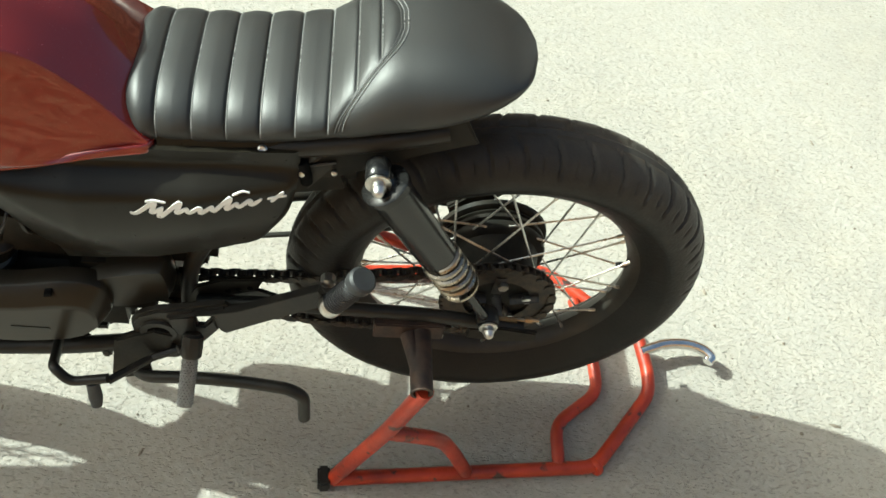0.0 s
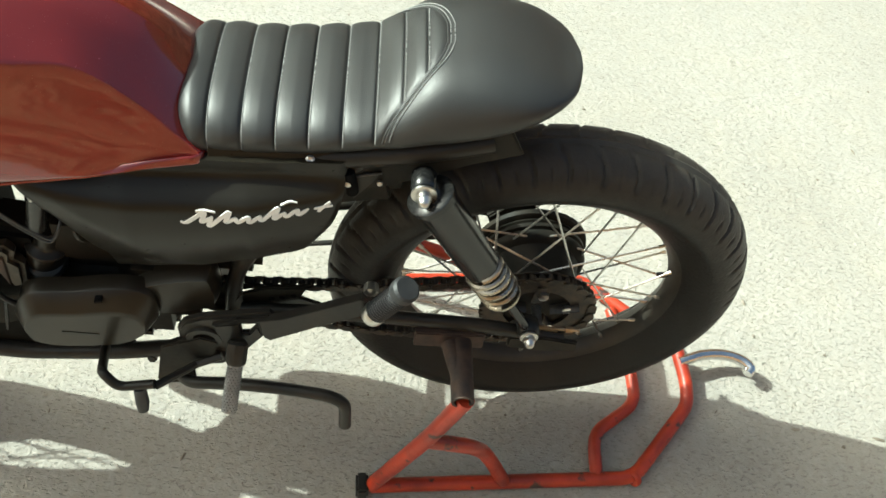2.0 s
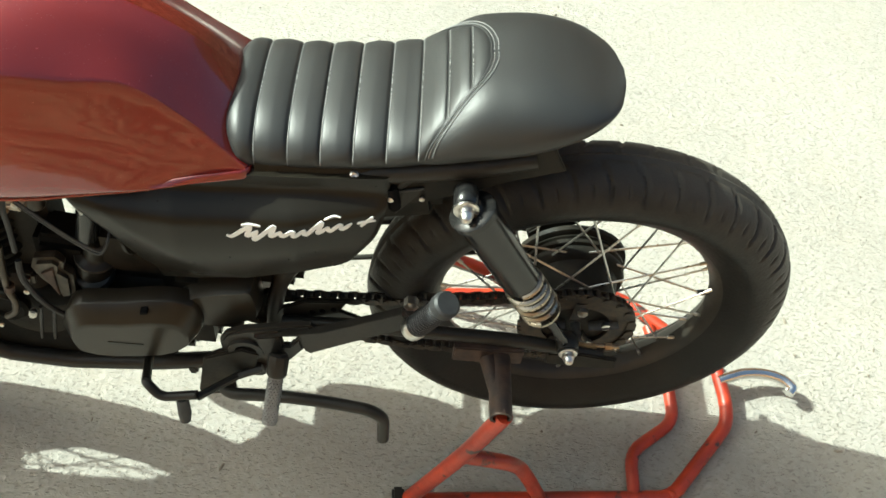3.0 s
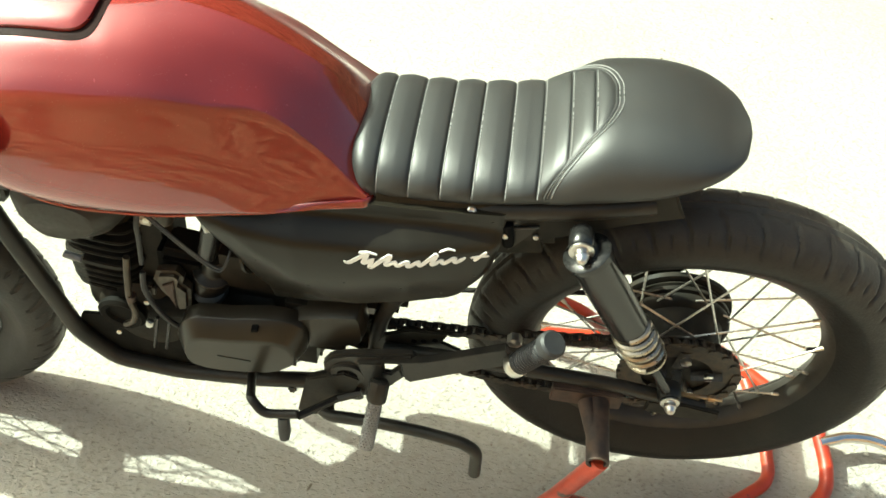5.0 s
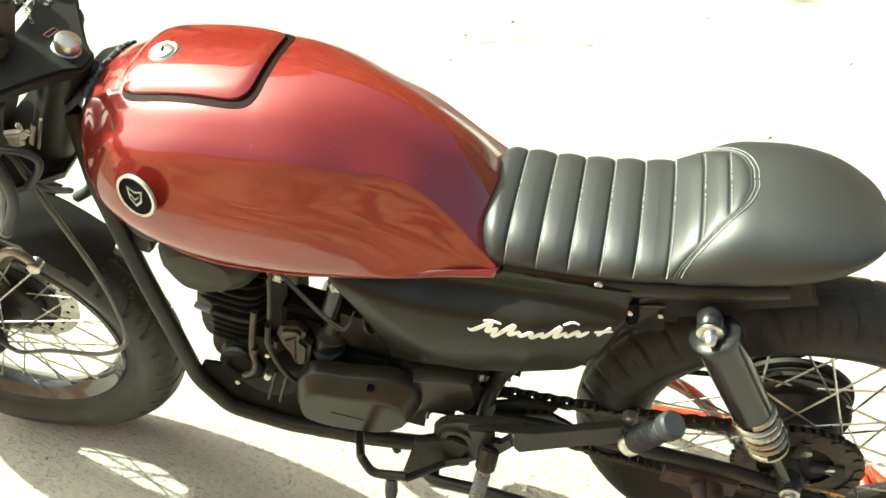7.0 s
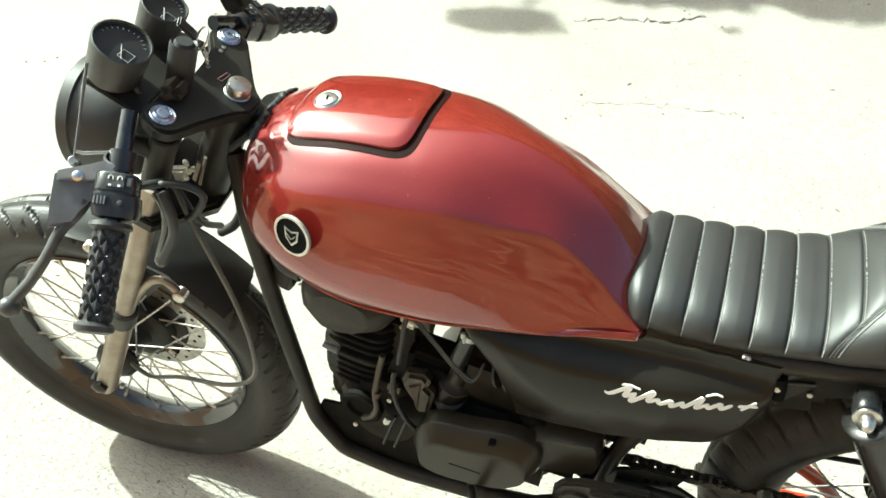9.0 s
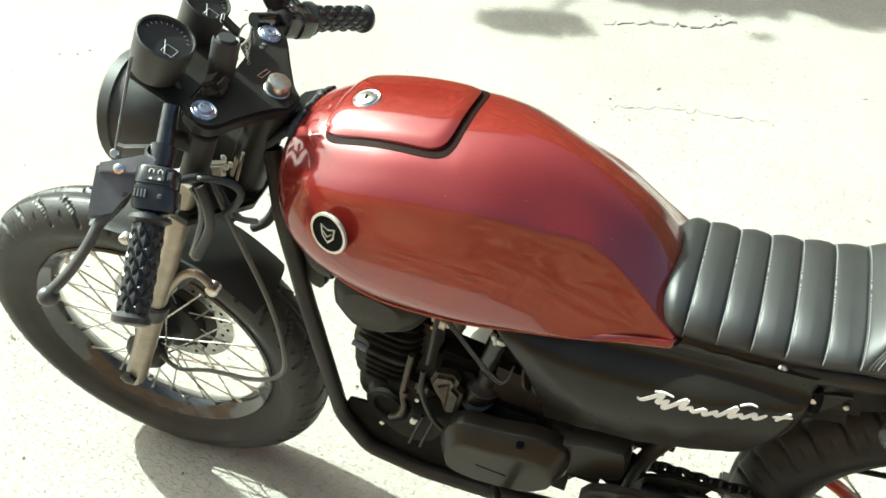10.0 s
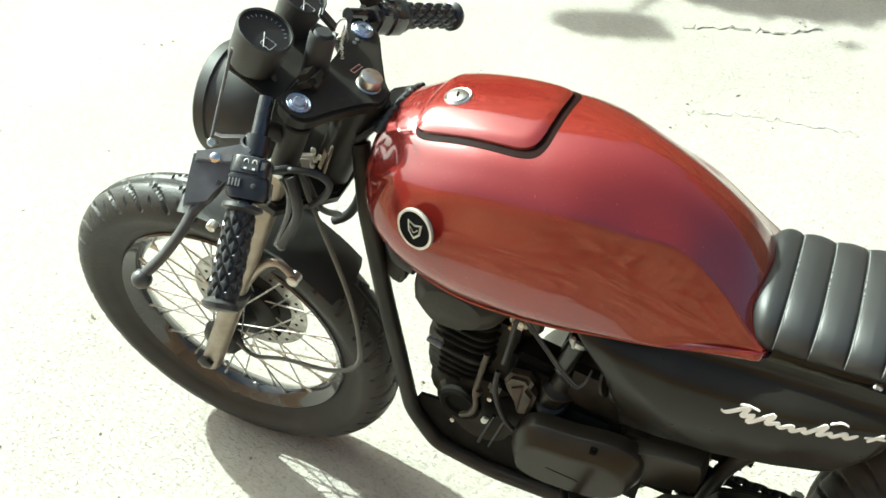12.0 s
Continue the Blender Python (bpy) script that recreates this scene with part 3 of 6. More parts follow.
# brake disc on the far side of the front wheel, its drilled holes painted as black discs
disc = part("brake_disc", ring_profile(FRONT_HUB + FRONT_N * 0.048, FRONT_N, [(-0.002, 0.088), (-0.002, 0.121), (0.002, 0.121), (0.002, 0.088)], 64), ZINC, front_wheel, "drilled steel brake disc")
for k in range(30):
    a = 2 * math.pi * k / 30
    c = FRONT_HUB + FRONT_N * 0.0457 + (0.100 if k % 2 else 0.110) * (math.cos(a) * FORK_UP + math.sin(a) * FRONT_FWD)
    part("disc_hole_shade", turned(c, -FRONT_N, [(0, 0.0035), (0.0004, 0.0035), (0.0005, 0.0005)], 8), BLACK_AND_HOLE_SHADE, disc)
for k in range(5):
    a = 2 * math.pi * k / 5 + 0.4
    r = math.cos(a) * FORK_UP + math.sin(a) * FRONT_FWD
    part("disc_arm", bar([FRONT_HUB + FRONT_N * 0.046 + r * 0.05, FRONT_HUB + FRONT_N * 0.048 + r * 0.092], 0.011, 8, 0.35), ENGINE, disc)
part("brake_plate", turned((0, 0.060, 0.408), (0, 1, 0), [(0, 0.080), (0.003, 0.088), (0.010, 0.089), (0.016, 0.080), (0.019, 0.045), (0.020, 0.004)], 40), FIN_SHADE_BLACK, rear_wheel)
part("brake_cam", slab([(-0.070, 0.082, 0.440), (-0.078, 0.082, 0.462), (-0.020, 0.082, 0.528), (0.006, 0.082, 0.530), (0.004, 0.082, 0.500), (-0.040, 0.082, 0.450)], (0, 1, 0), 0.012, bevel=0.003), FIN_SHADE_BLACK, rear_wheel)
part("valve", bar([V(0.186, 0.0, 0.441), V(0.2085, 0.0, 0.4455)], 0.0045, 8), GRIP, rear_wheel)

# ---- tank ----
# x: top, shoulder half-width and height, widest half-width and height, lower half-width, lower edge
TANK = [
    (-0.968, 0.846, 0.030, 0.842, 0.050, 0.825, 0.036, 0.802),
    (-0.955, 0.880, 0.062, 0.866, 0.092, 0.820, 0.076, 0.778),
    (-0.930, 0.898, 0.092, 0.855, 0.124, 0.797, 0.102, 0.754),
    (-0.895, 0.911, 0.106, 0.864, 0.143, 0.785, 0.117, 0.735),
    (-0.850, 0.919, 0.117, 0.872, 0.153, 0.774, 0.126, 0.719),
    (-0.800, 0.924, 0.117, 0.882, 0.156, 0.766, 0.130, 0.710),
    (-0.740, 0.925, 0.113, 0.884, 0.155, 0.760, 0.130, 0.710),
    (-0.680, 0.923, 0.107, 0.880, 0.149, 0.757, 0.129, 0.715),
    (-0.620, 0.911, 0.095, 0.865, 0.138, 0.755, 0.125, 0.725),
    (-0.560, 0.886, 0.080, 0.851, 0.126, 0.753, 0.121, 0.735),
    (-0.500, 0.848, 0.0840, 0.806, 0.112, 0.753, 0.114, 0.747),
    (-0.460, 0.800, 0.0935, 0.7705, 0.105, 0.754, 0.107, 0.751),
    (-0.444, 0.770, 0.0950, 0.7585, 0.099, 0.754, 0.099, 0.750),
    (-0.436, 0.758, 0.060, 0.753, 0.076, 0.752, 0.074, 0.749),
]


def tank_section(x, n=7):
    zt, ws, zs, wm, zm, wb, zb = lerp_table(TANK, x)
    r = min(1.0, max(0.0, (x + 0.72) / 0.2))
    # crown, scooped towards the rear, a tight shoulder ridge, a flat flank and the lower edge
    key = [(0, zt), (ws * 0.34, zt - (zt - zs) * (0.07 + 0.12 * r)), (ws * 0.66, zt - (zt - zs) * (0.32 + 0.32 * r)),
           (ws * (0.89 + 0.075 * r), zt - (zt - zs) * (0.76 + 0.22 * r)), (ws + (wm - ws) * (0.12 - 0.09 * r), zs - (zs - zm) * (0.07 - 0.05 * r)),
           (ws + (wm - ws) * (0.38 - 0.08 * r), zs - (zs - zm) * 0.27), (ws + (wm - ws) * (0.77 - 0.10 * r), zs - (zs - zm) * 0.62), (wm, zm),
           (wm * 0.5 + wb * 0.5 + 0.006, (zm + zb) * 0.5), (wb, zb + 0.010), (wb - 0.004, zb + 0.001), (wb - 0.016, zb), (wb * 0.45, zb + 0.004)]
    pts = smooth_path([(0, y, z) for y, z in key], n)
    return [(p.y, p.z) for p in pts]


def tank_top(x, y):
    sec = tank_section(x, 10)
    y = abs(y)
    for (y0, z0), (y1, z1) in zip(sec, sec[1:]):
        if y0 <= y <= y1:
            return z0 + (z1 - z0) * (y - y0) / max(y1 - y0, 1e-6)
    return sec[0][1]


def build_tank():
    bm = bmesh.new()
    rings = []
    n = 90
    for i in range(n + 1):
        x = -0.968 + (0.968 - 0.436) * i / n
        s = tank_section(x)
        rings.append([V(x, -y, z) for y, z in s[::-1]] + [V(x, y, z) for y, z in s[1:]])
    skin(bm, rings)
    tank = part("fuel_tank", bm, RED, bike, "metallic red painted fuel tank with a lacquer gloss")
    # pressed lower flange
    bm = bmesh.new()
    for side in (-1, 1):
        pts = []
        for i in range(41):
            x = -0.93 + (0.93 - 0.438) * i / 40
            r = lerp_table(TANK, x)
            pts.append(V(x, side * (r[5] - 0.002), r[6] + 0.0005))
        tube(bm, pts, 0.0042, 8, flat=0.7)
    part("tank_seam", bm, RED, tank)
    # lid: a raised cover; a dark strip round its sides paints the gap's shade
    def patch(x0, x1, half, lift, drop, corner, name, mat, nx=28, ny=22):
        bm = bmesh.new()
        grid = []
        for i in range(nx + 1):
            row = []
            for j in range(ny + 1):
                u, v = i / nx * 2 - 1, j / ny * 2 - 1
                # rounded rectangle from the square
                norm = (abs(u) ** corner + abs(v) ** corner) ** (1 / corner)
                q = max(abs(u), abs(v)) / norm if norm > 1e-6 else 1.0
                uu, vv = u * q, v * q
                x = (x0 + x1) / 2 + uu * (x1 - x0) / 2
                y = vv * half
                e = max(abs(u), abs(v))
                z = tank_top(x, y) + lift * (1 - max(0, (e - 0.8) / 0.2) ** 3 * 0.45)
                row.append(V(x, y, z))
            grid.append(row)
        top = [[bm.verts.new(p) for p in r] for r in grid]
        for i in range(nx):
            for j in range(ny):
                bm.faces.new((top[i][j], top[i + 1][j], top[i + 1][j + 1], top[i][j + 1]))
        rim = [top[i][0] for i in range(nx + 1)] + [top[nx][j] for j in range(1, ny + 1)] + [top[i][ny] for i in range(nx - 1, -1, -1)] + [top[0][j] for j in range(ny - 1, 0, -1)]
        low = [bm.verts.new(v.co - V(0, 0, drop)) for v in rim]
        for k in range(len(rim)):
            bm.faces.new((rim[k], low[k], low[(k + 1) % len(rim)], rim[(k + 1) % len(rim)]))
        return part(name, bm, mat, tank)
    patch(-0.897, -0.7285, 0.0785, 0.0010, 0.003, 7.0, "lid_gap_strip", GAP_SHADE)
    lid = patch(-0.899, -0.7380, 0.0705, 0.0085, 0.010, 7.0, "tank_lid", RED)
    p = V(-0.861, -0.014, tank_top(-0.861, 0.014) + 0.0085)
    d = V(-0.12, -0.1, 1)
    part("lock", turned(p - d * 0.003, d, [(0, 0.0175), (0.004, 0.0175), (0.0052, 0.0162), (0.0044, 0.0138), (0.0058, 0.0130), (0.0064, 0.0122), (0.0064, 0.002)], 28), ZINC, tank, "chrome key lock")
    part("lock_slot_shade", block(p + d * 0.0042, (0.002, 0.009, 0.0014), (0, 0, 12), 0.0004), BLACK_AND_HOLE_SHADE, tank)
    # round badge on the flank
    c = V(-0.851, -0.1495, 0.826)
    nrm = V(-0.22, -0.95, 0.16).normalized()
    d, u, w = frame_of(nrm)
    def disc(r0, r1, lift, name, mat, lab=""):
        bm = bmesh.new()
        rows = []
        for r in (r0, r1):
            rows.append([bm.verts.new(c + d * lift + r * (math.cos(a) * u + math.sin(a) * w)) for a in (2 * math.pi * k / 40 for k in range(40))])
        for k in range(40):
            bm.faces.new((rows[0][k], rows[0][(k + 1) % 40], rows[1][(k + 1) % 40], rows[1][k]))
        bm2 = bm
        edge = [bm2.verts.new(v.co - d * 0.004) for v in rows[1]]
        for k in range(40):
            bm2.faces.new((rows[1][k], rows[1][(k + 1) % 40], edge[(k + 1) % 40], edge[k]))
        part(name, bm2, mat, tank, lab)
    disc(0.0005, 0.0265, 0.0022, "badge_field", BLACK_AND_HOLE_SHADE)
    disc(0.0232, 0.0265, 0.0034, "badge_ring", BADGE_PALE, "white ring of a round black badge")
    # a plain pale shield shape in the badge
    shield = [(-0.011, 0.010), (0.0, 0.006), (0.011, 0.010), (0.009, -0.005), (0.0, -0.014), (-0.009, -0.005)]
    bm = slab([c + d * 0.003 + u * x + w * y for x, y in shield], d, 0.0012, bevel=0.0003)
    part("badge_shield", bm, ZINC, tank, "small pale shield shape")
    inner = [c + d * 0.0038 + u * x * 0.74 + w * (y * 0.74 - 0.0002) for x, y in shield]
    part("badge_inset", slab(inner, d, 0.0006, bevel=0), BLACK_AND_HOLE_SHADE, tank)
    part("badge_bar", bar([c + d * 0.0042 + u * -0.0062 + w * 0.002, c + d * 0.0042 + w * -0.004, c + d * 0.0042 + u * 0.0062 + w * 0.002], 0.0009, 6), ZINC, tank)
    # rubber mount and strip at the neck
    pts = []
    for k in range(-14, 15):
        y = 0.0042 * k
        pts.append(V(-0.9475 - 0.004 * abs(math.sin(k * 1.9)), y, tank_top(-0.9475, y) + 0.0005))
    part("neck_strip", bar(pts, [0.004 + 0.002 * abs(math.sin(k * 2.3)) for k in range(29)], 8, 0.7), GRIP, tank, "ragged strip of black rubber at the neck")
    part("neck_pad", slab([(-0.985, 0.045, 0.868), (-0.950, 0.040, 0.885), (-0.945, -0.012, 0.892), (-0.960, -0.050, 0.872), (-0.990, -0.055, 0.846), (-1.000, 0.0, 0.856)], (-0.45, 0, 0.89), 0.008, bevel=0.002), GRIP, tank, "black rubber pad between the neck and the tank")
    return tank


build_tank()

# ---- seat ----
SEAT = [  # x: top, half-width, lower edge
    (-0.478, 0.786, 0.074, 0.758),
    (-0.473, 0.796, 0.086, 0.757),
    (-0.462, 0.803, 0.092, 0.757),
    (-0.446, 0.804, 0.094, 0.758),
    (-0.400, 0.803, 0.095, 0.761),
    (-0.350, 0.804, 0.096, 0.768),
    (-0.300, 0.808, 0.097, 0.777),
    (-0.265, 0.813, 0.098, 0.786),
    (-0.235, 0.839, 0.098, 0.793),
    (-0.205, 0.862, 0.098, 0.802),
    (-0.170, 0.869, 0.098, 0.811),
    (-0.135, 0.870, 0.0965, 0.821),
    (-0.104, 0.865, 0.091, 0.831),
    (-0.080, 0.858, 0.081, 0.838),
    (-0.059, 0.850, 0.064, 0.842),
    (-0.045, 0.846, 0.043, 0.843),
    (-0.038, 0.845, 0.016, 0.842),
]
SEAMS = [-0.4400, -0.4035, -0.3675, -0.3320, -0.2960, -0.2615, -0.2335, -0.2100]
SEAM_EDGE = [(0.0, -0.1895), (0.018, -0.1903), (0.044, -0.2013), (0.0736, -0.2293), (0.0925, -0.2484), (0.110, -0.262)]


def seat_edge(y):
    """Where the ribbed cover meets the plain tail."""
    return lerp_table(SEAM_EDGE, abs(y))[0]


def seat_point(x, a):
    """a: 0 at the crown, 1 at the lower edge."""
    zt, w, zb = lerp_table(SEAT, x)
    ang = a * math.pi / 2
    ex = 0.60
    y = w * math.sin(ang) ** ex
    z = zb + (zt - zb) * math.cos(ang) ** 0.88
    bulge = 0.0
    if x < seat_edge(y):
        near = min(SEAMS + [-0.478], key=lambda s: abs(s - x))
        dist = abs(x - near)
        bulge = 0.0042 * (1 - math.exp(-dist / 0.0085)) - 0.0016 * math.exp(-(dist / 0.0014) ** 2)
        bulge *= max(0.0, min(1.0, (1.02 - a) / 0.18)) * (1 - math.exp(-(seat_edge(y) - x) / 0.006))
    else:
        dist = x - seat_edge(y)
        bulge = 0.004 * (1 - math.exp(-dist / 0.02))
    return y, z, bulge


def build_seat():
    bm = bmesh.new()
    xs = []
    for i in range(300):
        t = i / 299
        xs.append(-0.478 + (0.478 - 0.038) * t)
    m = 36
    rings = []
    for x in xs:
        side = []
        for k in range(m + 1):
            a = k / m
            y, z, b = seat_point(x, a)
            nz, ny = math.cos(a * math.pi / 2), math.sin(a * math.pi / 2)
            side.append((y + b * ny, z + b * nz))
        w, zb = side[-1][0], side[-1][1]
        side += [(w - 0.004, zb - 0.008), (w - 0.016, zb - 0.011)]
        # the front face leans back towards its foot
        lean = 0.018 * max(0.0, 1 - (x + 0.478) / 0.036)
        foot = [min(1.0, k / m) ** 2 for k in range(len(side))]
        left = [V(x + lean * f, -y, z) for (y, z), f in zip(side, foot)]
        right = [V(x + lean * f, y, z) for (y, z), f in zip(side, foot)]
        rings.append(left[::-1] + right[1:])
    skin(bm, rings)
    seat = part("seat", bm, LEATHER, bike, "black vinyl seat with sewn ribs and a raised plain tail")
    # stitches: the dotted seams
    bm = bmesh.new()

    def stitch(p, q, r=0.00075):
        tube(bm, [p, (p + q) / 2 + V(0, 0, 0.0003), q], r, 4)
    def on_seat(x, s):
        y, z, b = seat_point(x, abs(s))
        nz, ny = math.cos(abs(s) * math.pi / 2), math.sin(abs(s) * math.pi / 2)
        return V(x, math.copysign(y + b * ny, s), z + b * nz)
    for x in SEAMS:
        for k in range(-46, 46):
            s0, s1 = k / 48, (k + 0.55) / 48
            p, q = on_seat(x + 0.0016, s0), on_seat(x + 0.0016, s1)
            if x < seat_edge(p.y) - 0.004:
                stitch(p, q)
    for off in (0.003, 0.0075):
        for k in range(-110, 110):
            pts = []
            for kk in (k, k + 0.6):
                s = kk / 118
                x = -0.2
                for _ in range(6):
                    y, z, b = seat_point(x, abs(s))
                    x = seat_edge(y) + off
                pts.append(on_seat(x, s) + V(0, 0, 0.0006))
            stitch(*pts, r=0.0007)
    part("stitching", bm, STITCH, seat, "pale grey dotted thread")
    # piping between ribs and tail
    bm = bmesh.new()
    pts = []
    for k in range(-80, 81):
        s = k / 84
        x = -0.2
        for _ in range(6):
            y, z, b = seat_point(x, abs(s))
            x = seat_edge(y)
        pts.append(on_seat(x + 0.0005, s) + V(0, 0, 0.0005))
    tube(bm, pts, 0.0016, 6)
    part("seat_piping", bm, LEATHER, seat)
    # base pan
    bm = bmesh.new()
    rings = []
    for i in range(40):
        x = -0.46 + (0.46 - 0.046) * i / 39
        zt, w, zb = lerp_table(SEAT, x)
        w = max(w - 0.010, 0.008)
        rings.append([V(x, -w, zb - 0.006), V(x, w, zb - 0.006), V(x, w, zb - 0.016), V(x, -w, zb - 0.016)])
    skin(bm, rings)
    part("seat_pan", bm, FRAME, seat)


build_seat()

# ---- side panels ----
def panel_face(x, z):
    """The panel's bulge away from the centre plane."""
    low = 0.548 + 0.060 * min(max((x + 0.568) / 0.2, 0.0), 1.0) ** 1.1
    t = min(max((z - low) / (0.760 - low), 0.0), 1.0)
    step = min(max((t - 0.70) / 0.16, 0.0), 1.0)
    y = 0.121 + 0.020 * math.sin(math.pi * min(t, 0.72)) - 0.031 * step * step * (3 - 2 * step)
    fade = min(1.0, max(0.0, (-0.275 - x) / 0.12))
    y = 0.098 + (y - 0.098) * (0.35 + 0.65 * fade)
    return y - 0.016 * max(0.0, (-0.53 - x) / 0.12)


def build_panel(side):
    # front and rear edges by height
    front = [(0.548, -0.584), (0.60, -0.595), (0.657, -0.614), (0.70, -0.654), (0.738, -0.665)]
    rear = [(0.548, -0.360), (0.556, -0.343), (0.572, -0.330), (0.60, -0.321), (0.65, -0.302), (0.70, -0.292), (0.738, -0.288)]
    bm = bmesh.new()
    nz, nx = 34, 60
    outer, inner = [], []
    for j in range(nz + 1):
        z = 0.548 + (0.748 - 0.548) * j / nz
        x0, x1 = lerp_table(front, z)[0], lerp_table(rear, z)[0]
        ro, ri = [], []
        for i in range(nx + 1):
            u = i / nx
            x = x0 + (x1 - x0) * u
            e = min(u, 1 - u) * (x1 - x0)
            tuck = 0.005 * max(0.0, 1 - e / 0.008) ** 2
            tuck = max(tuck, 0.005 * max(0.0, 1 - (z - 0.548) / 0.006) ** 2)
            # flat land and crease along the upper front
            zz = z + 0.012 * u + (0.048 * u ** 1.1 - 0.037 * (1 - u) ** 3) * ((0.748 - z) / 0.200) ** 2
            fold = 0.694 - 0.80 * (x + 0.604) - zz
            y = panel_face(x, zz) - tuck - 0.17 * max(0.0, fold)
            ro.append(V(x, side * y, zz))
            ri.append(V(x, side * (y - 0.012), zz))
        outer.append(ro)
        inner.append(ri)
    rings = [o + i[::-1] for o, i in zip(outer, inner)]
    skin(bm, rings)
    ob = part("side_panel", bm, PANEL, bike, "black plastic side panel with a silver word decal")
    part("panel_screw", turned((-0.329, side * 0.0955, 0.757), (0, side * 0.75, 0.66), [(-0.006, 0.005), (0, 0.005), (0.003, 0.005), (0.0045, 0.003), (0.0038, 0.001)], 14), ZINC, ob)
    part("panel_grommet", turned((-0.518, side * (panel_face(-0.512, 0.590) - 0.013), 0.590), (0, side, -0.26), [(0, 0.0145), (0.004, 0.0145), (0.0055, 0.0130), (0.0046, 0.0112), (0.0012, 0.0104)], 24), PANEL, ob)
    # black disc laid on the panel for the grommet's dark inside
    part("grommet_hole_shade", turned((-0.512, side * (panel_face(-0.512, 0.590) - 0.013), 0.590), (0, side, -0.26), [(0.0008, 0.0112), (0.0014, 0.0108), (0.0014, 0.001)], 20), BLACK_AND_HOLE_SHADE, ob)
    # upper lip beside the seat
    bm = bmesh.new()
    rings = []
    for i in range(31):
        x = -0.438 + 0.150 * i / 30
        dip = 0.011 * math.sin(math.pi * i / 30) ** 0.8
        k_ = 1 - 0.05 * max(0.0, (x + 0.36) / 0.07)
        rings.append([V(x, side * 0.070 * k_, 0.778), V(x, side * 0.088 * k_, 0.774), V(x, side * 0.0965 * k_, 0.762 - dip * 0.2), V(x, side * 0.1030 * k_, 0.750 - dip), V(x, side * 0.096 * k_, 0.743 - dip)])
    skin(bm, rings)
    part("panel_lip", bm, PANEL, ob)
    return ob


panel_left, panel_right = build_panel(-1), build_panel(1)
# the decal: a flowing silver wave on a rising line, standing for the maker's mark
def build_decal():
    def on(s, h, lift):
        x, z = -0.470 + 0.160 * s + 0.012 * h, 0.689 + 0.012 * s + 0.0165 * h
        return V(x, -(panel_face(x, z) + lift), z)

    def ribbon(pts, wide, name="decal_stroke", mat=WHITE, lift=0.0012):
        """A flat raised band along the points; wide gives its half-width at each end and in the middle."""
        run = smooth_path([(p[0], p[1], 0) for p in pts], 8)
        rows = []
        for i, p in enumerate(run):
            a, b = run[max(i - 1, 0)], run[min(i + 1, len(run) - 1)]
            d = on(b.x, b.y, 0) - on(a.x, a.y, 0)
            u = V(-d.z, 0, d.x).normalized()
            # broad on the way down, thin on the way up, as a slanted pen writes
            k = abs(d.normalized().dot(V(0.42, 0, 0.91)))
            t = i / (len(run) - 1)
            w = wide * (0.55 + 0.75 * k) * min(1.0, 0.35 + 6 * t, 0.35 + 6 * (1 - t))
            q, base = on(p.x, p.y, lift), on(p.x, p.y, -0.001)
            rows.append([base - u * w, q - u * w, q + u * w, base + u * w])
        part(name, skin(bmesh.new(), rows), mat, panel_left, "flowing silver decal stroke")

    # one running wave, its crests of differing height
    crests = (0.95, 0.55, 1.0, 0.52, 0.55, 0.55, 1.02, 0.52, 0.55, 0.50)
    troughs = (0.02, -0.38, 0.04, 0.05, 0.03, 0.05, 0.04, 0.05, 0.06, 0.08)
    run = [(0.0, 0.10), (0.05, -0.02)]
    for k in range(10):
        run += [(0.105 + 0.082 * k, crests[k]), (0.148 + 0.082 * k, troughs[k])]
    for k in range(0, len(run) - 4, 4):
        ribbon(run[k:k + 5], 0.0020)
    ribbon([(0.04, 1.02), (0.10, 1.10), (0.18, 0.96)], 0.0015)
    ribbon([(0.600, 1.20), (0.655, 1.32), (0.715, 1.18)], 0.0011)
    ribbon([(0.885, 0.42), (0.950, 0.45), (1.015, 0.43)], 0.0016)
    ribbon([(0.935, 0.08), (0.948, 0.45), (0.965, 0.84)], 0.0016)


build_decal()

# ---- frame ----
both("cradle_tube", lambda: bar(bent([(-0.995, -0.035, 0.83), (-0.978, -0.062, 0.74), (-0.960, -0.068, 0.59), (-0.925, -0.070, 0.325), (-0.880, -0.070, 0.254), (-0.777, -0.070, 0.238), (-0.640, -0.070, 0.249), (-0.47, -0.070, 0.285), (-0.452, -0.068, 0.325)], 0.02), 0.0135, 12), FRAME)
part("backbone", bar([(-0.99, 0, 0.86), (-0.85, 0, 0.80), (-0.6, 0, 0.74), (-0.43, 0, 0.73)], 0.024, 14), FRAME, bike)
both("seat_rail", lambda: bar(smooth_path([(-0.62, -0.03, 0.735), (-0.5, -0.075, 0.735), (-0.36, -0.085, 0.745), (-0.22, -0.085, 0.768), (-0.13, -0.080, 0.79)]), 0.013, 10), FRAME)
both("seat_stay", lambda: bar(smooth_path([(-0.26, -0.080, 0.76), (-0.35, -0.072, 0.64), (-0.43, -0.068, 0.50), (-0.45, -0.066, 0.36)]), 0.012, 10), FRAME)
both("rail_plate", lambda: slab([(-0.31, -0.084, 0.700), (-0.312, -0.084, 0.788), (-0.115, -0.084, 0.816), (-0.095, -0.084, 0.778), (-0.15, -0.084, 0.756), (-0.19, -0.084, 0.735), (-0.25, -0.084, 0.706)], (0, 1, 0), 0.006), FIN_SHADE_BLACK)
part("steering_head", bar([F(0, 0.47, -0.05), F(0, 0.655, -0.05)], 0.027, 18), FRAME, bike)
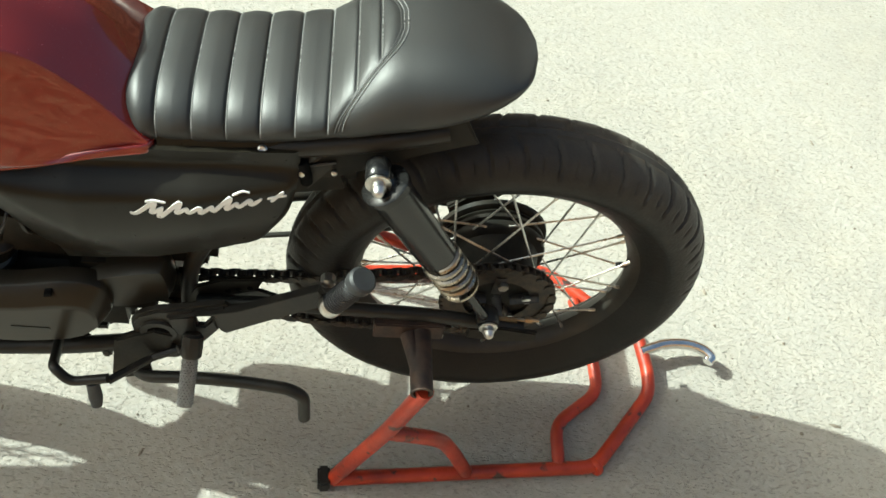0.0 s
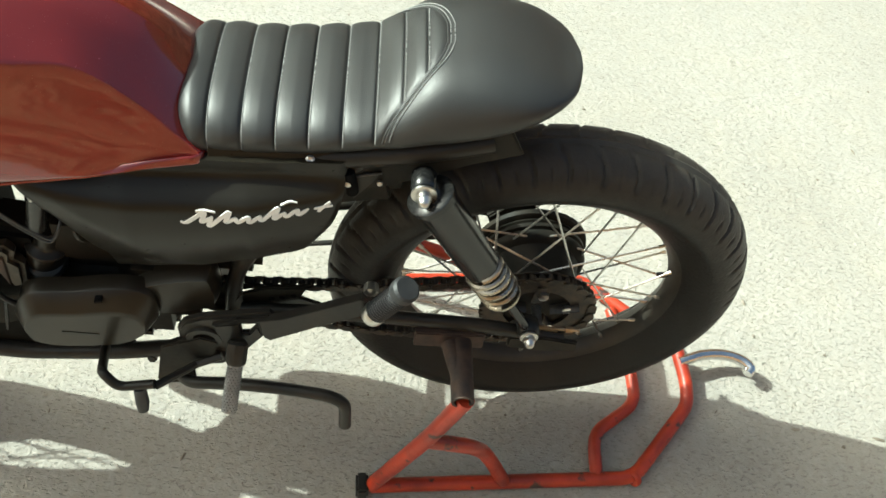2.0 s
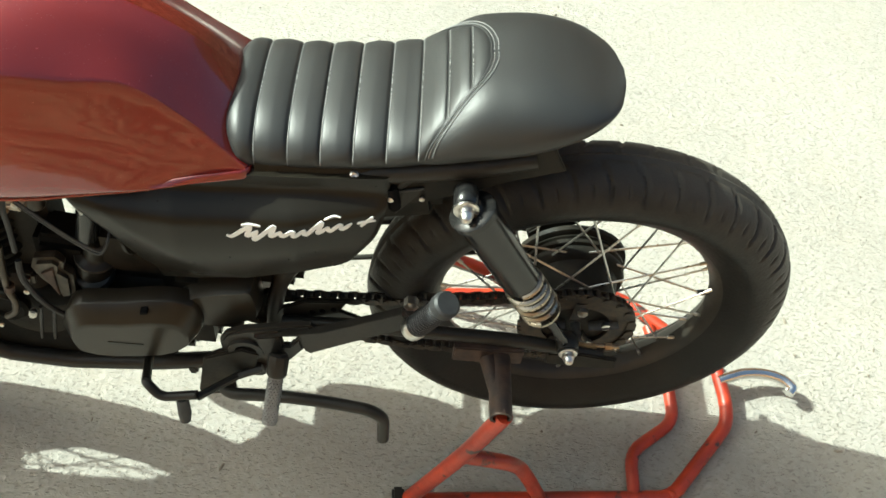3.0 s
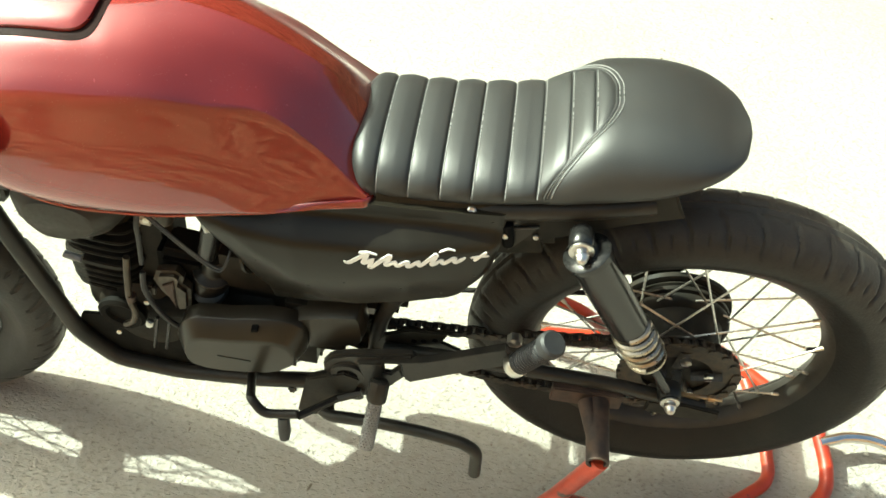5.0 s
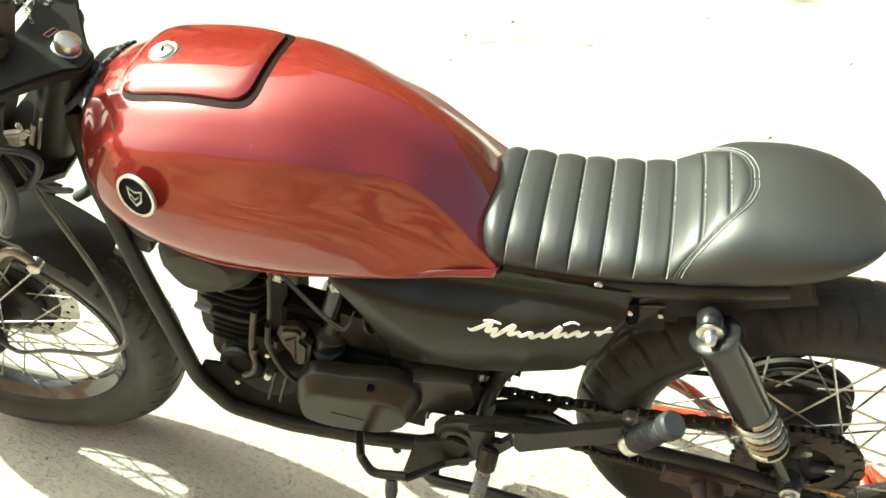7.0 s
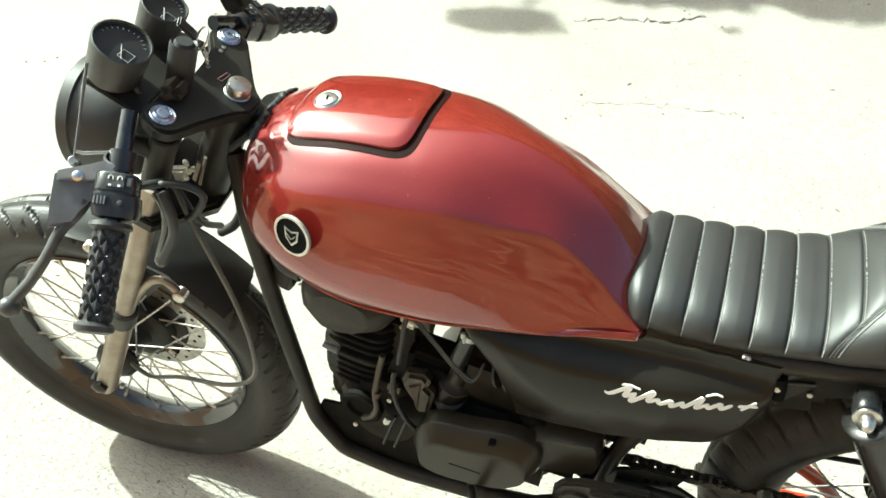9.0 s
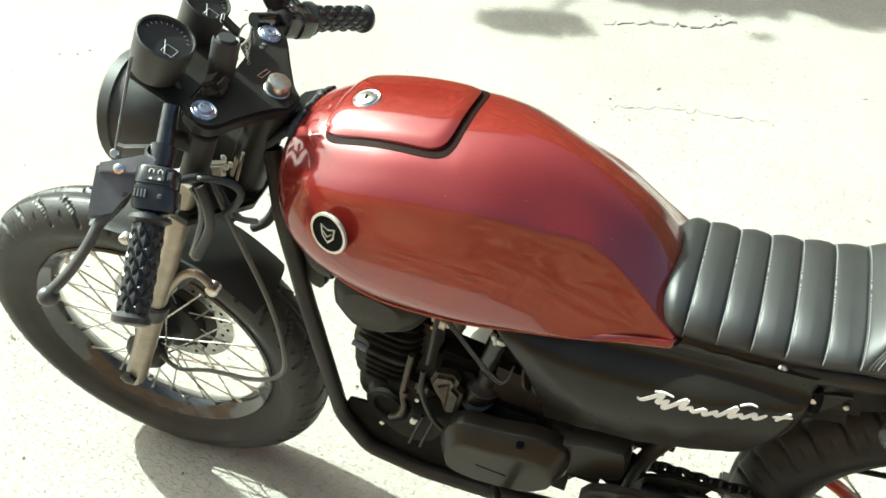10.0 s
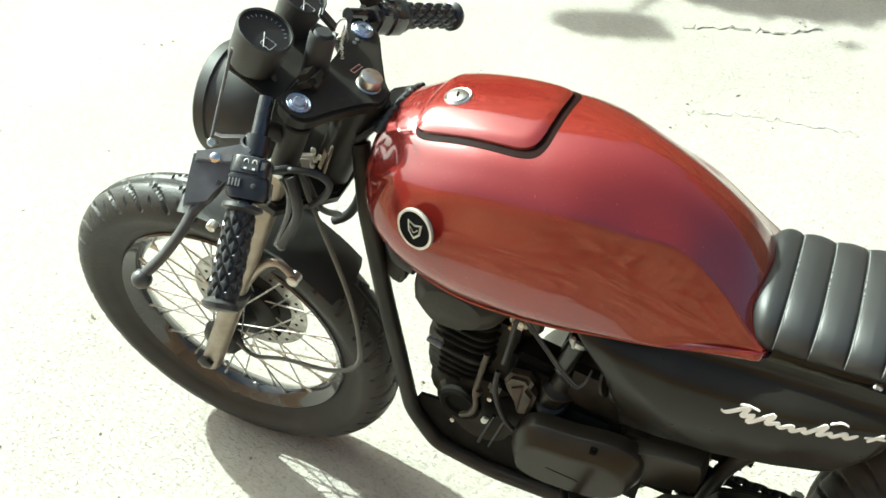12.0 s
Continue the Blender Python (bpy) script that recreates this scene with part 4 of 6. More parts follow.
part("battery_box", block((-0.455, 0.0, 0.60), (0.12, 0.12, 0.26), (0, 4, 0), 0.012), FIN_SHADE_BLACK, bike)
# added dark block that closes the view between panel and rear tyre
part("tail_filler", block((-0.282, 0.0, 0.708), (0.10, 0.15, 0.115), (0, -12, 0), 0.015), FIN_SHADE_BLACK, bike)

# ---- swingarm, chain and rear shocks ----
both("swingarm", lambda: bar(bent([(-0.43, -0.085, 0.42), (-0.30, -0.10, 0.446), (-0.10, -0.108, 0.448), (0.03, -0.108, 0.419)], 0.05), 0.0100, 12, 1.1), FRAME)
both("axle_plate", lambda: slab([(-0.05, -0.115, 0.405), (-0.05, -0.115, 0.432), (0.0, -0.115, 0.434), (0.052, -0.115, 0.424), (0.054, -0.115, 0.402), (0.0, -0.115, 0.398)], (0, 1, 0), 0.008), FIN_SHADE_BLACK)
part("axle", bar([(0, -0.105, 0.408), (0, 0.105, 0.408)], 0.0075, 12), ZINC, bike)
both("axle_nut", lambda: turned((0.0, -0.096, 0.408), (0, -1, 0), [(0, 0.014), (0.002, 0.014), (0.002, 0.012), (0.012, 0.012), (0.013, 0.009)], 6), ZINC)
both("chain_adjuster", lambda: tube(bar([(-0.005, -0.100, 0.434), (0.055, -0.100, 0.432)], 0.0030, 8), [(0.034, -0.100, 0.433), (0.044, -0.100, 0.4325)], 0.0055, 6), BRASS)
both("adjuster_plate", lambda: slab([(-0.012, -0.104, 0.446), (0.020, -0.104, 0.442), (0.024, -0.104, 0.426), (-0.010, -0.104, 0.424)], (0, 1, 0), 0.004, bevel=0.001), BRASS)


def shock(side):
    top, low = V(-0.204, side * 0.121, 0.754), V(-0.028, side * 0.121, 0.460)
    d = low - top
    L = d.length
    d.normalize()
    body = part("shock_absorber", turned(top + d * 0.004, d, [(0.000, 0.014), (0.009, 0.016), (0.010, 0.026), (0.012, 0.0285), (0.020, 0.0285), (0.022, 0.0262), (0.026, 0.0255), (0.158, 0.0245), (0.164, 0.0235), (0.165, 0.018)], 28), SHOCK_BLACK, bike, "gloss black rear shock absorber with a bare spring below")
    part("shock_eye", turned(top - V(0, side * 0.02, 0), (0, side, 0), [(0, 0.0125), (0.003, 0.0145), (0.024, 0.0145), (0.027, 0.0125)], 20), SHOCK_BLACK, body)
    part("shock_eye", turned(low - V(0, side * 0.018, 0), (0, side, 0), [(0, 0.014), (0.004, 0.016), (0.022, 0.016), (0.026, 0.013)], 20), FRAME, body)
    for p, r in ((top, 0.92), (low, 0.85)):
        part("washer", turned(p + V(0, side * 0.010, 0), (0, side, 0), [(0, 0.0155 * r), (0.0025, 0.0155 * r), (0.003, 0.014 * r), (0.003, 0.004)], 22), ZINC, body)
        part("dome_nut", turned(p + V(0, side * 0.013, 0), (0, side, 0), [(0, 0.0085), (0.006, 0.0085), (0.0075, 0.0070), (0.011, 0.0066), (0.014, 0.0050), (0.0155, 0.0026), (0.016, 0.0006)], 14), ZINC, body)
    # spring: five open coils
    _, u, w = frame_of(d)
    pts = []
    for k in range(5 * 20 + 1):
        a = 2 * math.pi * k / 20
        s = 0.168 + 0.068 * k / 100
        pts.append(top + d * s + 0.0228 * (math.cos(a) * u + math.sin(a) * w))
    part("spring", bar(pts, 0.0047, 8), SPRING, body, "pale steel coil spring")
    part("spring_seat", turned(top + d * 0.238, d, [(0, 0.010), (0.0, 0.025), (0.004, 0.025), (0.005, 0.010)], 24), SPRING, body)
    part("shock_rod", bar([top + d * 0.18, top + d * (L - 0.012)], 0.0070, 16), SHOCK_BLACK, body)


shock(-1)
shock(1)

# rear sprocket and chain
def sprocket(centre, teeth, r, name, holes=True):
    bm = bmesh.new()
    n = teeth * 4
    pts = []
    for k in range(n):
        a = 2 * math.pi * k / n
        rr = r + (0.0045 if k % 4 in (0, 1) else -0.0015)
        pts.append(V(rr * math.cos(a), 0, rr * math.sin(a)))
    hub = 12 if holes else 0
    inner = r * 0.62 if holes else r * 0.3
    for y in (-0.003, 0.003):
        ring = [bm.verts.new(centre + p + V(0, y, 0)) for p in pts]
        ins = [bm.verts.new(centre + V(inner * math.cos(2 * math.pi * k / n), y, inner * math.sin(2 * math.pi * k / n))) for k in range(n)]
        for k in range(n):
            bm.faces.new((ring[k], ring[(k + 1) % n], ins[(k + 1) % n], ins[k]))
        if y < 0:
            a, b = ring, ins
        else:
            for k in range(n):
                bm.faces.new((a[k], a[(k + 1) % n], ring[(k + 1) % n], ring[k]))
                bm.faces.new((b[k], ins[k], ins[(k + 1) % n], b[(k + 1) % n]))
    sp = part(name, bm, CHAIN, bike, smooth=False)
    if holes:
        for k in range(5):
            a = 2 * math.pi * k / 5 + 0.3
            p = centre + V(0.045 * math.cos(a), 0, 0.045 * math.sin(a))
            q = centre + V(0.064 * math.cos(a), 0, 0.064 * math.sin(a))
            part("sprocket_arm", bar([centre + V(0.02 * math.cos(a), 0.002, 0.02 * math.sin(a)), q], 0.014, 8, 0.3), CHAIN, sp)
            part("sprocket_bolt", turned(p + V(0, -0.004, 0), (0, -1, 0), [(0, 0.008), (0.006, 0.008), (0.007, 0.005)], 6), ZINC, sp)
    return sp


CHAIN_Y = -0.052
C_REAR, C_FRONT = V(0, CHAIN_Y, 0.408), V(-0.47, CHAIN_Y, 0.405)
R_REAR, R_FRONT = 0.083, 0.032
sprocket(C_REAR, 42, R_REAR, "rear_sprocket")
sprocket(C_FRONT, 14, R_FRONT, "front_sprocket", False)


def build_chain():
    path = []
    for k in range(0, 41):
        a = radians(97 - 194 * k / 40)
        path.append(C_REAR + V(R_REAR * math.cos(a), 0, R_REAR * math.sin(a)))
    for k in range(1, 40):
        t = k / 40
        a, b = C_REAR + V(-0.01, 0, -R_REAR), C_FRONT + V(0.01, 0, -R_FRONT)
        path.append(a.lerp(b, t) + V(0, 0, -0.022 * math.sin(math.pi * t)))
    for k in range(0, 17):
        a = radians(-97 - 166 * k / 16)
        path.append(C_FRONT + V(R_FRONT * math.cos(a), 0, R_FRONT * math.sin(a)))
    for k in range(1, 40):
        t = k / 40
        a, b = C_FRONT + V(0.005, 0, R_FRONT), C_REAR + V(-0.01, 0, R_REAR)
        path.append(a.lerp(b, t) + V(0, 0, -0.013 * math.sin(math.pi * t)))
    path.append(path[0])
    # even pitch
    run = [0.0]
    for p, q in zip(path, path[1:]):
        run.append(run[-1] + (q - p).length)
    count = int(run[-1] / 0.0127)
    pitch = run[-1] / count
    def at(s):
        s %= run[-1]
        for i in range(len(run) - 1):
            if run[i + 1] >= s:
                return path[i].lerp(path[i + 1], (s - run[i]) / max(run[i + 1] - run[i], 1e-9))
        return path[-1]
    chain = None
    for i in range(count):
        p, q = at(i * pitch), at((i + 1) * pitch)
        c = (p + q) / 2
        ang = math.degrees(math.atan2(-(q - p).z, (q - p).x))
        wide = 0.0066 if i % 2 else 0.0048
        bm = bmesh.new()
        for s in (-1, 1):
            slab([(0.0112 * math.cos(t), 0, 0.0072 * math.sin(t)) for t in (2 * math.pi * k / 10 for k in range(10))], (0, 1, 0), 0.0018, (0, s * wide, 0), 0, bm)
        tube(bm, [(-pitch / 2, -wide - 0.002, 0), (-pitch / 2, wide + 0.002, 0)], 0.0051, 8)
        bmesh.ops.transform(bm, matrix=pose(c.x, c.y, c.z, 0, ang, 0), verts=bm.verts)
        if chain is None:
            chain = part("chain", bm, CHAIN, bike, "oily black roller chain")
        else:
            part("chain_link", bm, CHAIN, chain, smooth=False)


build_chain()
part("chain_guide", slab([(-0.455, -0.075, 0.402), (-0.433, -0.075, 0.446), (-0.397, -0.075, 0.465), (-0.339, -0.075, 0.470), (-0.349, -0.075, 0.445), (-0.316, -0.075, 0.427), (-0.369, -0.075, 0.400)], (0, 1, 0), 0.006, bevel=0.002), COVER, bike)
# black discs on the plate stand for the dark of its holes
for x, z in ((-0.389, 0.440), (-0.375, 0.444), (-0.359, 0.449)):
    part("guide_hole_shade", turned((x, -0.0775, z), (0, -1, 0), [(0, 0.0042), (0.0012, 0.0042), (0.0013, 0.001)], 10), BLACK_AND_HOLE_SHADE, bike)

# ---- engine ----
part("crankcase", block((-0.63, -0.025, 0.39), (0.26, 0.11, 0.16), (0, 3, 0), 0.035, segs=3), FIN_SHADE_BLACK, bike)
part("crank_housing", turned((-0.805, -0.062, 0.358), (0, 1, 0), [(0, 0.05), (0.006, 0.074), (0.016, 0.084), (0.04, 0.086), (0.056, 0.078), (0.062, 0.05)], 36), FIN_SHADE_BLACK, bike)
part("sump", block((-0.66, -0.030, 0.296), (0.20, 0.060, 0.05), (0, 3, 0), 0.02), ENGINE, bike)
# three added dark blocks that fill gaps in the view through the engine
part("upper_crankcase", block((-0.592, 0.0, 0.525), (0.205, 0.13, 0.13), (0, 6, 0), 0.03, segs=3), FIN_SHADE_BLACK, bike)
part("intake_filler", block((-0.726, -0.032, 0.492), (0.075, 0.060, 0.105), (0, 8, 0), 0.012, segs=3), ENGINE_SHADE, bike)
part("cylinder_filler", block((-0.786, 0.005, 0.500), (0.075, 0.07, 0.16), (0, 6, 0), 0.012), FIN_SHADE_BLACK, bike)
part("gearbox", block((-0.53, 0.0, 0.45), (0.14, 0.17, 0.17), (0, 0, 0), 0.03, segs=3), FIN_SHADE_BLACK, bike)


def cover(outline, y0, y1, inset, name, mat, label="", fine=5, drop=0.0):
    """A cast cover: an outline that draws in towards its face."""
    o = [V(x, 0, z) for x, z in outline]
    o = [p for p in smooth_path([*o, o[0]], fine)][:-1]
    c = sum(o, V(0, 0, 0)) / len(o)
    rings = []
    for t, k in ((0, 0), (0.50, 0.02), (0.55, 0.06), (0.96, 0.62), (1.0, 0.70), (1.0, 0.90)):
        y = y0 + (y1 - y0) * t
        rings.append([V(c.x + (p.x - c.x) * (1 - k * inset * 0.6), y, c.z + drop * k + (p.z - c.z) * (1 - k * inset)) for p in o])
    return part(name, skin(bmesh.new(), rings), mat, bike, label)


gen = cover([(-0.728, 0.432), (-0.714, 0.466), (-0.690, 0.485), (-0.640, 0.491), (-0.590, 0.503), (-0.552, 0.500), (-0.536, 0.480), (-0.536, 0.442), (-0.552, 0.416), (-0.588, 0.388), (-0.672, 0.372), (-0.714, 0.380), (-0.726, 0.398)], -0.092, -0.136, 0.40, "generator_cover", COVER, "black cast engine side cover with scuffed raised lettering", 2, -0.016)
part("front_mount", slab([(-0.925, -0.058, 0.335), (-0.912, -0.058, 0.362), (-0.87, -0.058, 0.368), (-0.66, -0.058, 0.33), (-0.60, -0.058, 0.245), (-0.78, -0.058, 0.222), (-0.875, -0.058, 0.240)], (0, 1, 0), 0.006), ENGINE_SHADE, bike)
part("cover_lettering", block((-0.640, -0.1355, 0.418), (0.05, 0.003, 0.008), (0, 3, 0), 0.001), ENGINE, gen, "scuffed raised lettering worn to a bar")
# flat black patch painted for the shade in a notch
part("cover_notch_shade", slab([(-0.611, -0.100, 0.4885), (-0.597, -0.100, 0.4915), (-0.599, -0.130, 0.4915), (-0.608, -0.130, 0.4895)], (0, 0, 1), 0.006, bevel=0.001), BLACK_AND_HOLE_SHADE, gen)
cover([(-0.560, 0.435), (-0.565, 0.480), (-0.545, 0.503), (-0.475, 0.524), (-0.460, 0.518), (-0.457, 0.462), (-0.475, 0.445), (-0.53, 0.425)], -0.07, -0.106, 0.22, "sprocket_cover", COVER)
part("clutch_cover", mirrored(skin(bmesh.new(), [[V(-0.668 + r * math.cos(a), y, 0.370 + r * math.sin(a)) for a in (2 * math.pi * k / 28 for k in range(28))] for y, r in ((-0.005, 0.098), (-0.105, 0.100), (-0.116, 0.088), (-0.120, 0.05))])), ENGINE, bike)
# cylinder leaning ahead, with its fins
CYL0, CYL1 = V(-0.872, 0, 0.36), V(-0.828, 0, 0.61)
cd = (CYL1 - CYL0).normalized()
cyl = part("cylinder", bar([CYL0, CYL1], 0.047, 20), FIN_SHADE_BLACK, bike, "black finned engine cylinder")
for h, s, thick in ((0.27, 0.050, 0.005), (0.335, 0.053, 0.005), (0.40, 0.054, 0.005), (0.465, 0.055, 0.005), (0.555, 0.058, 0.012), (0.64, 0.056, 0.005), (0.70, 0.055, 0.005), (0.77, 0.056, 0.006), (0.84, 0.052, 0.005)):
    p = CYL0.lerp(CYL1, h)
    across = V(0, 1, 0)
    ahead = across.cross(cd).normalized()
    ring = []
    for k in range(28):
        a = 2 * math.pi * k / 28
        c_, s_ = math.cos(a), math.sin(a)
        ring.append(p + ahead * (s * math.copysign(abs(c_) ** 0.55, c_)) + across * ((s + 0.004) * math.copysign(abs(s_) ** 0.55, s_)))
    part("fin", slab(ring, cd, thick, bevel=0.0016), FIN_SHADE_BLACK, cyl)
part("cylinder_head", block(CYL0.lerp(CYL1, 1.05), (0.105, 0.12, 0.045), (0, math.degrees(math.atan2(cd.x, cd.z)), 0), 0.014), ENGINE, bike)
part("tappet_cap", turned((-0.845, -0.060, 0.585), (0, -1, 0), [(0, 0.022), (0.008, 0.022), (0.011, 0.018), (0.011, 0.004)], 6), ENGINE, bike)
part("head_cover", turned((-0.835, -0.066, 0.395), (0, -1, 0), [(0, 0.036), (0.008, 0.036), (0.012, 0.031), (0.010, 0.024), (0.004, 0.021), (0.004, 0.003)], 24), ENGINE_SHADE, bike)
both("exhaust_stud", lambda: bar([(-0.875, -0.02, 0.47), (-0.91, -0.02, 0.46)], 0.004, 6), ZINC)
# pod under the tank's front
rings = []
for t, k in ((0.0, 0.55), (0.06, 0.82), (0.2, 0.97), (0.5, 1.0), (0.8, 0.97), (0.94, 0.82), (1.0, 0.55)):
    y = -0.132 + 0.264 * t
    o = smooth_path([(-0.892, 0, 0.66), (-0.885, 0, 0.715), (-0.835, 0, 0.735), (-0.765, 0, 0.72), (-0.738, 0, 0.685), (-0.757, 0, 0.648), (-0.81, 0, 0.622), (-0.865, 0, 0.625), (-0.892, 0, 0.66)], 5)[:-1]
    c = V(-0.815, 0, 0.68)
    rings.append([V(c.x + (p.x - c.x) * k, y, c.z + (p.z - c.z) * k) for p in o])
part("air_box", skin(bmesh.new(), rings), POD, bike, "matt black rounded air cover below the tank")
part("air_duct", bar(smooth_path([(-0.885, -0.09, 0.70), (-0.915, -0.085, 0.71), (-0.94, -0.06, 0.75)]), 0.017, 12), GRIP, bike)
part("horn", turned((-0.93, -0.055, 0.665), (-0.5, -0.8, 0.1), [(0, 0.025), (0.01, 0.032), (0.016, 0.034), (0.02, 0.03), (0.018, 0.01)], 24), FRAME, bike)
# carburettor and inlet
carb = part("carburettor", block((-0.742, -0.046, 0.650), (0.050, 0.040, 0.045), (0, 10, 0), 0.008), OILY, bike, "grimy alloy carburettor with a pale cap")
part("carburettor_cap", block((-0.743, -0.070, 0.634), (0.026, 0.018, 0.024), (18, 10, 0), 0.005, segs=3), BADGE_PALE, carb, "pale cast carburettor cap")
part("cap_screw", turned((-0.737, -0.078, 0.640), (0, -1, 0.3), [(0, 0.0045), (0.004, 0.0045), (0.005, 0.002)], 8), ZINC, carb)
part("cap_screw", turned((-0.751, -0.079, 0.628), (0, -1, 0.3), [(0, 0.0035), (0.004, 0.0035), (0.005, 0.002)], 8), BRASS, carb)
part("float_bowl", turned((-0.722, -0.060, 0.640), (0, -0.2, -1), [(0, 0.012), (0.016, 0.012), (0.022, 0.008)], 14), OILY, carb)
# the intake sleeve: a dark drum with a bright collar and a short clamp screw
sleeve = part("intake_sleeve", bar([(-0.656, -0.060, 0.640), (-0.678, -0.060, 0.560)], 0.0145, 18), SHOCK_BLACK, bike, "blue-black intake sleeve with a bright collar")
part("sleeve_collar", bar([(-0.6575, -0.060, 0.635), (-0.6600, -0.060, 0.626)], 0.0156, 18), ZINC, sleeve)
part("collar_screw", bar([(-0.664, -0.076, 0.645), (-0.664, -0.074, 0.625)], 0.0028, 8), ZINC, sleeve)
# ribbed boot on the crankcase
boot = part("inlet_boot", turned((-0.692, -0.050, 0.470), (0.28, -0.10, 1), [(0, 0.026), (0.030, 0.026), (0.034, 0.024), (0.038, 0.027), (0.044, 0.027), (0.048, 0.018), (0.052, 0.0155), (0.080, 0.0155), (0.083, 0.012)], 24), ENGINE, bike, "oily black ribbed inlet boot")
part("boot_edge", turned((-0.692, -0.050, 0.470), (0.28, -0.10, 1), [(0.0405, 0.0271), (0.0410, 0.0277), (0.0430, 0.0277), (0.0435, 0.0271)], 24), OILY, boot)
for k in range(3):
    c = V(-0.612 + 0.015 * k, -0.074, 0.586 - 0.004 * k)
    part("boot_rib", turned(c, (0.95, -0.1, 0.25), [(-0.003, 0.020), (-0.002, 0.0235), (0.002, 0.0235), (0.003, 0.020)], 20), ENGINE, boot)
# cables and hoses in front of the engine
part("throttle_cable", bar(smooth_path([(-0.725, -0.060, 0.72), (-0.737, -0.098, 0.665), (-0.744, -0.100, 0.62), (-0.752, -0.100, 0.572)]), 0.0034, 8), GRIP, bike)
for k in range(2):
    z = 0.007 * k
    part("choke_cable", bar(smooth_path([(-0.724, -0.098, 0.676 - z), (-0.693, -0.105, 0.646 - z), (-0.670, -0.105, 0.615 - z), (-0.648, -0.105, 0.593 - z), (-0.640, -0.102, 0.590 - z * 0.4), (-0.634, -0.096, 0.598), (-0.632, -0.085, 0.606)]), 0.0018, 8), BAR_GRIP, bike)
part("clutch_cable", bar(smooth_path([(-0.764, -0.088, 0.535), (-0.765, -0.096, 0.505), (-0.757, -0.098, 0.466), (-0.742, -0.098, 0.433), (-0.727, -0.094, 0.412)]), 0.0042, 8), GRIP, bike)
part("starter_motor", bar([(-0.79, -0.050, 0.40), (-0.70, -0.050, 0.42)], 0.022, 16), ENGINE_SHADE, bike)
bracket = part("engine_bracket", slab([(-0.757, -0.076, 0.512), (-0.748, -0.076, 0.533), (-0.720, -0.076, 0.538), (-0.711, -0.076, 0.525), (-0.716, -0.076, 0.510), (-0.706, -0.076, 0.498), (-0.714, -0.076, 0.452), (-0.734, -0.076, 0.444), (-0.738, -0.076, 0.466), (-0.752, -0.076, 0.492)], (0, 1, 0), 0.022, bevel=0.006), OILY, bike, "oil-stained alloy engine bracket")
part("bracket_web", slab([(-0.742, -0.0885, 0.510), (-0.724, -0.0885, 0.522), (-0.732, -0.0885, 0.458), (-0.736, -0.0885, 0.480)], (0, 1, 0), 0.004, bevel=0.001), RUST, bracket)
part("bracket_ear", block((-0.772, -0.078, 0.480), (0.020, 0.014, 0.026), (0, 12, 0), 0.005), OILY, bracket)
part("bracket_pin", turned((-0.776, -0.086, 0.460), (0, -1, 0.2), [(0, 0.004), (0.004, 0.004), (0.005, 0.002)], 8), ZINC, bracket)
part("drain_hose", bar(smooth_path([(-0.784, -0.082, 0.556), (-0.792, -0.088, 0.510), (-0.799, -0.090, 0.466), (-0.797, -0.092, 0.440), (-0.806, -0.092, 0.412), (-0.824, -0.088, 0.392)]), 0.0048, 10), OILY, bike, "grimy brown drain hose")
part("hose_clip", bar([(-0.794, -0.089, 0.476), (-0.797, -0.090, 0.464)], 0.0068, 10), RUST, bike)
part("zinc_nut", block((-0.780, -0.094, 0.414), (0.010, 0.008, 0.018), (0, 20, 0), 0.002), ZINC, bike)
for k in range(2):
    part("engine_stud", bar([(-0.767 + 0.018 * k, -0.090, 0.426 - 0.002 * k), (-0.795 + 0.019 * k, -0.084, 0.330)], 0.0028, 8), SHOCK_BLACK, bike)
part("plug_cap", bar([(-0.893, -0.060, 0.513), (-0.868, -0.062, 0.508)], 0.0055, 10), LEVER_GREY, bike)
part("head_bolt", turned((-0.838, -0.090, 0.372), (0, -1, 0.3), [(0, 0.004), (0.003, 0.004), (0.004, 0.002)], 8), ZINC, bike)


# ---- footrests, levers and side stand ----
plate = part("footrest_plate", slab([(-0.510, -0.128, 0.411), (-0.510, -0.128, 0.438), (-0.500, -0.128, 0.457), (-0.475, -0.128, 0.470), (-0.384, -0.128, 0.491), (-0.378, -0.128, 0.482), (-0.424, -0.128, 0.474), (-0.436, -0.128, 0.446), (-0.441, -0.128, 0.425), (-0.456, -0.128, 0.402), (-0.493, -0.128, 0.396)], (0, 1, 0), 0.014, bevel=0.004), FRAME, bike)
part("plate_ring", ring_profile(V(-0.475, -0.136, 0.424), V(0, 1, 0), [(-0.004, 0.015), (-0.004, 0.024), (0.004, 0.025), (0.004, 0.014)], 28), FRAME, plate)
# black disc painted for the shade in the plate's recess
part("plate_recess_shade", turned((-0.475, -0.1345, 0.424), (0, -1, 0), [(0, 0.0145), (0.001, 0.0145), (0.0011, 0.001)], 20), BLACK_AND_HOLE_SHADE, plate)
both("pillion_hanger", lambda: slab([(-0.460, -0.135, 0.463), (-0.367, -0.135, 0.489), (-0.264, -0.135, 0.548), (-0.249, -0.135, 0.516), (-0.312, -0.135, 0.479), (-0.385, -0.135, 0.4316), (-0.3925, -0.135, 0.4387), (-0.3970, -0.135, 0.4755), (-0.4214, -0.135, 0.4722)], (0, 1, 0), 0.012, bevel=0.003), FRAME)
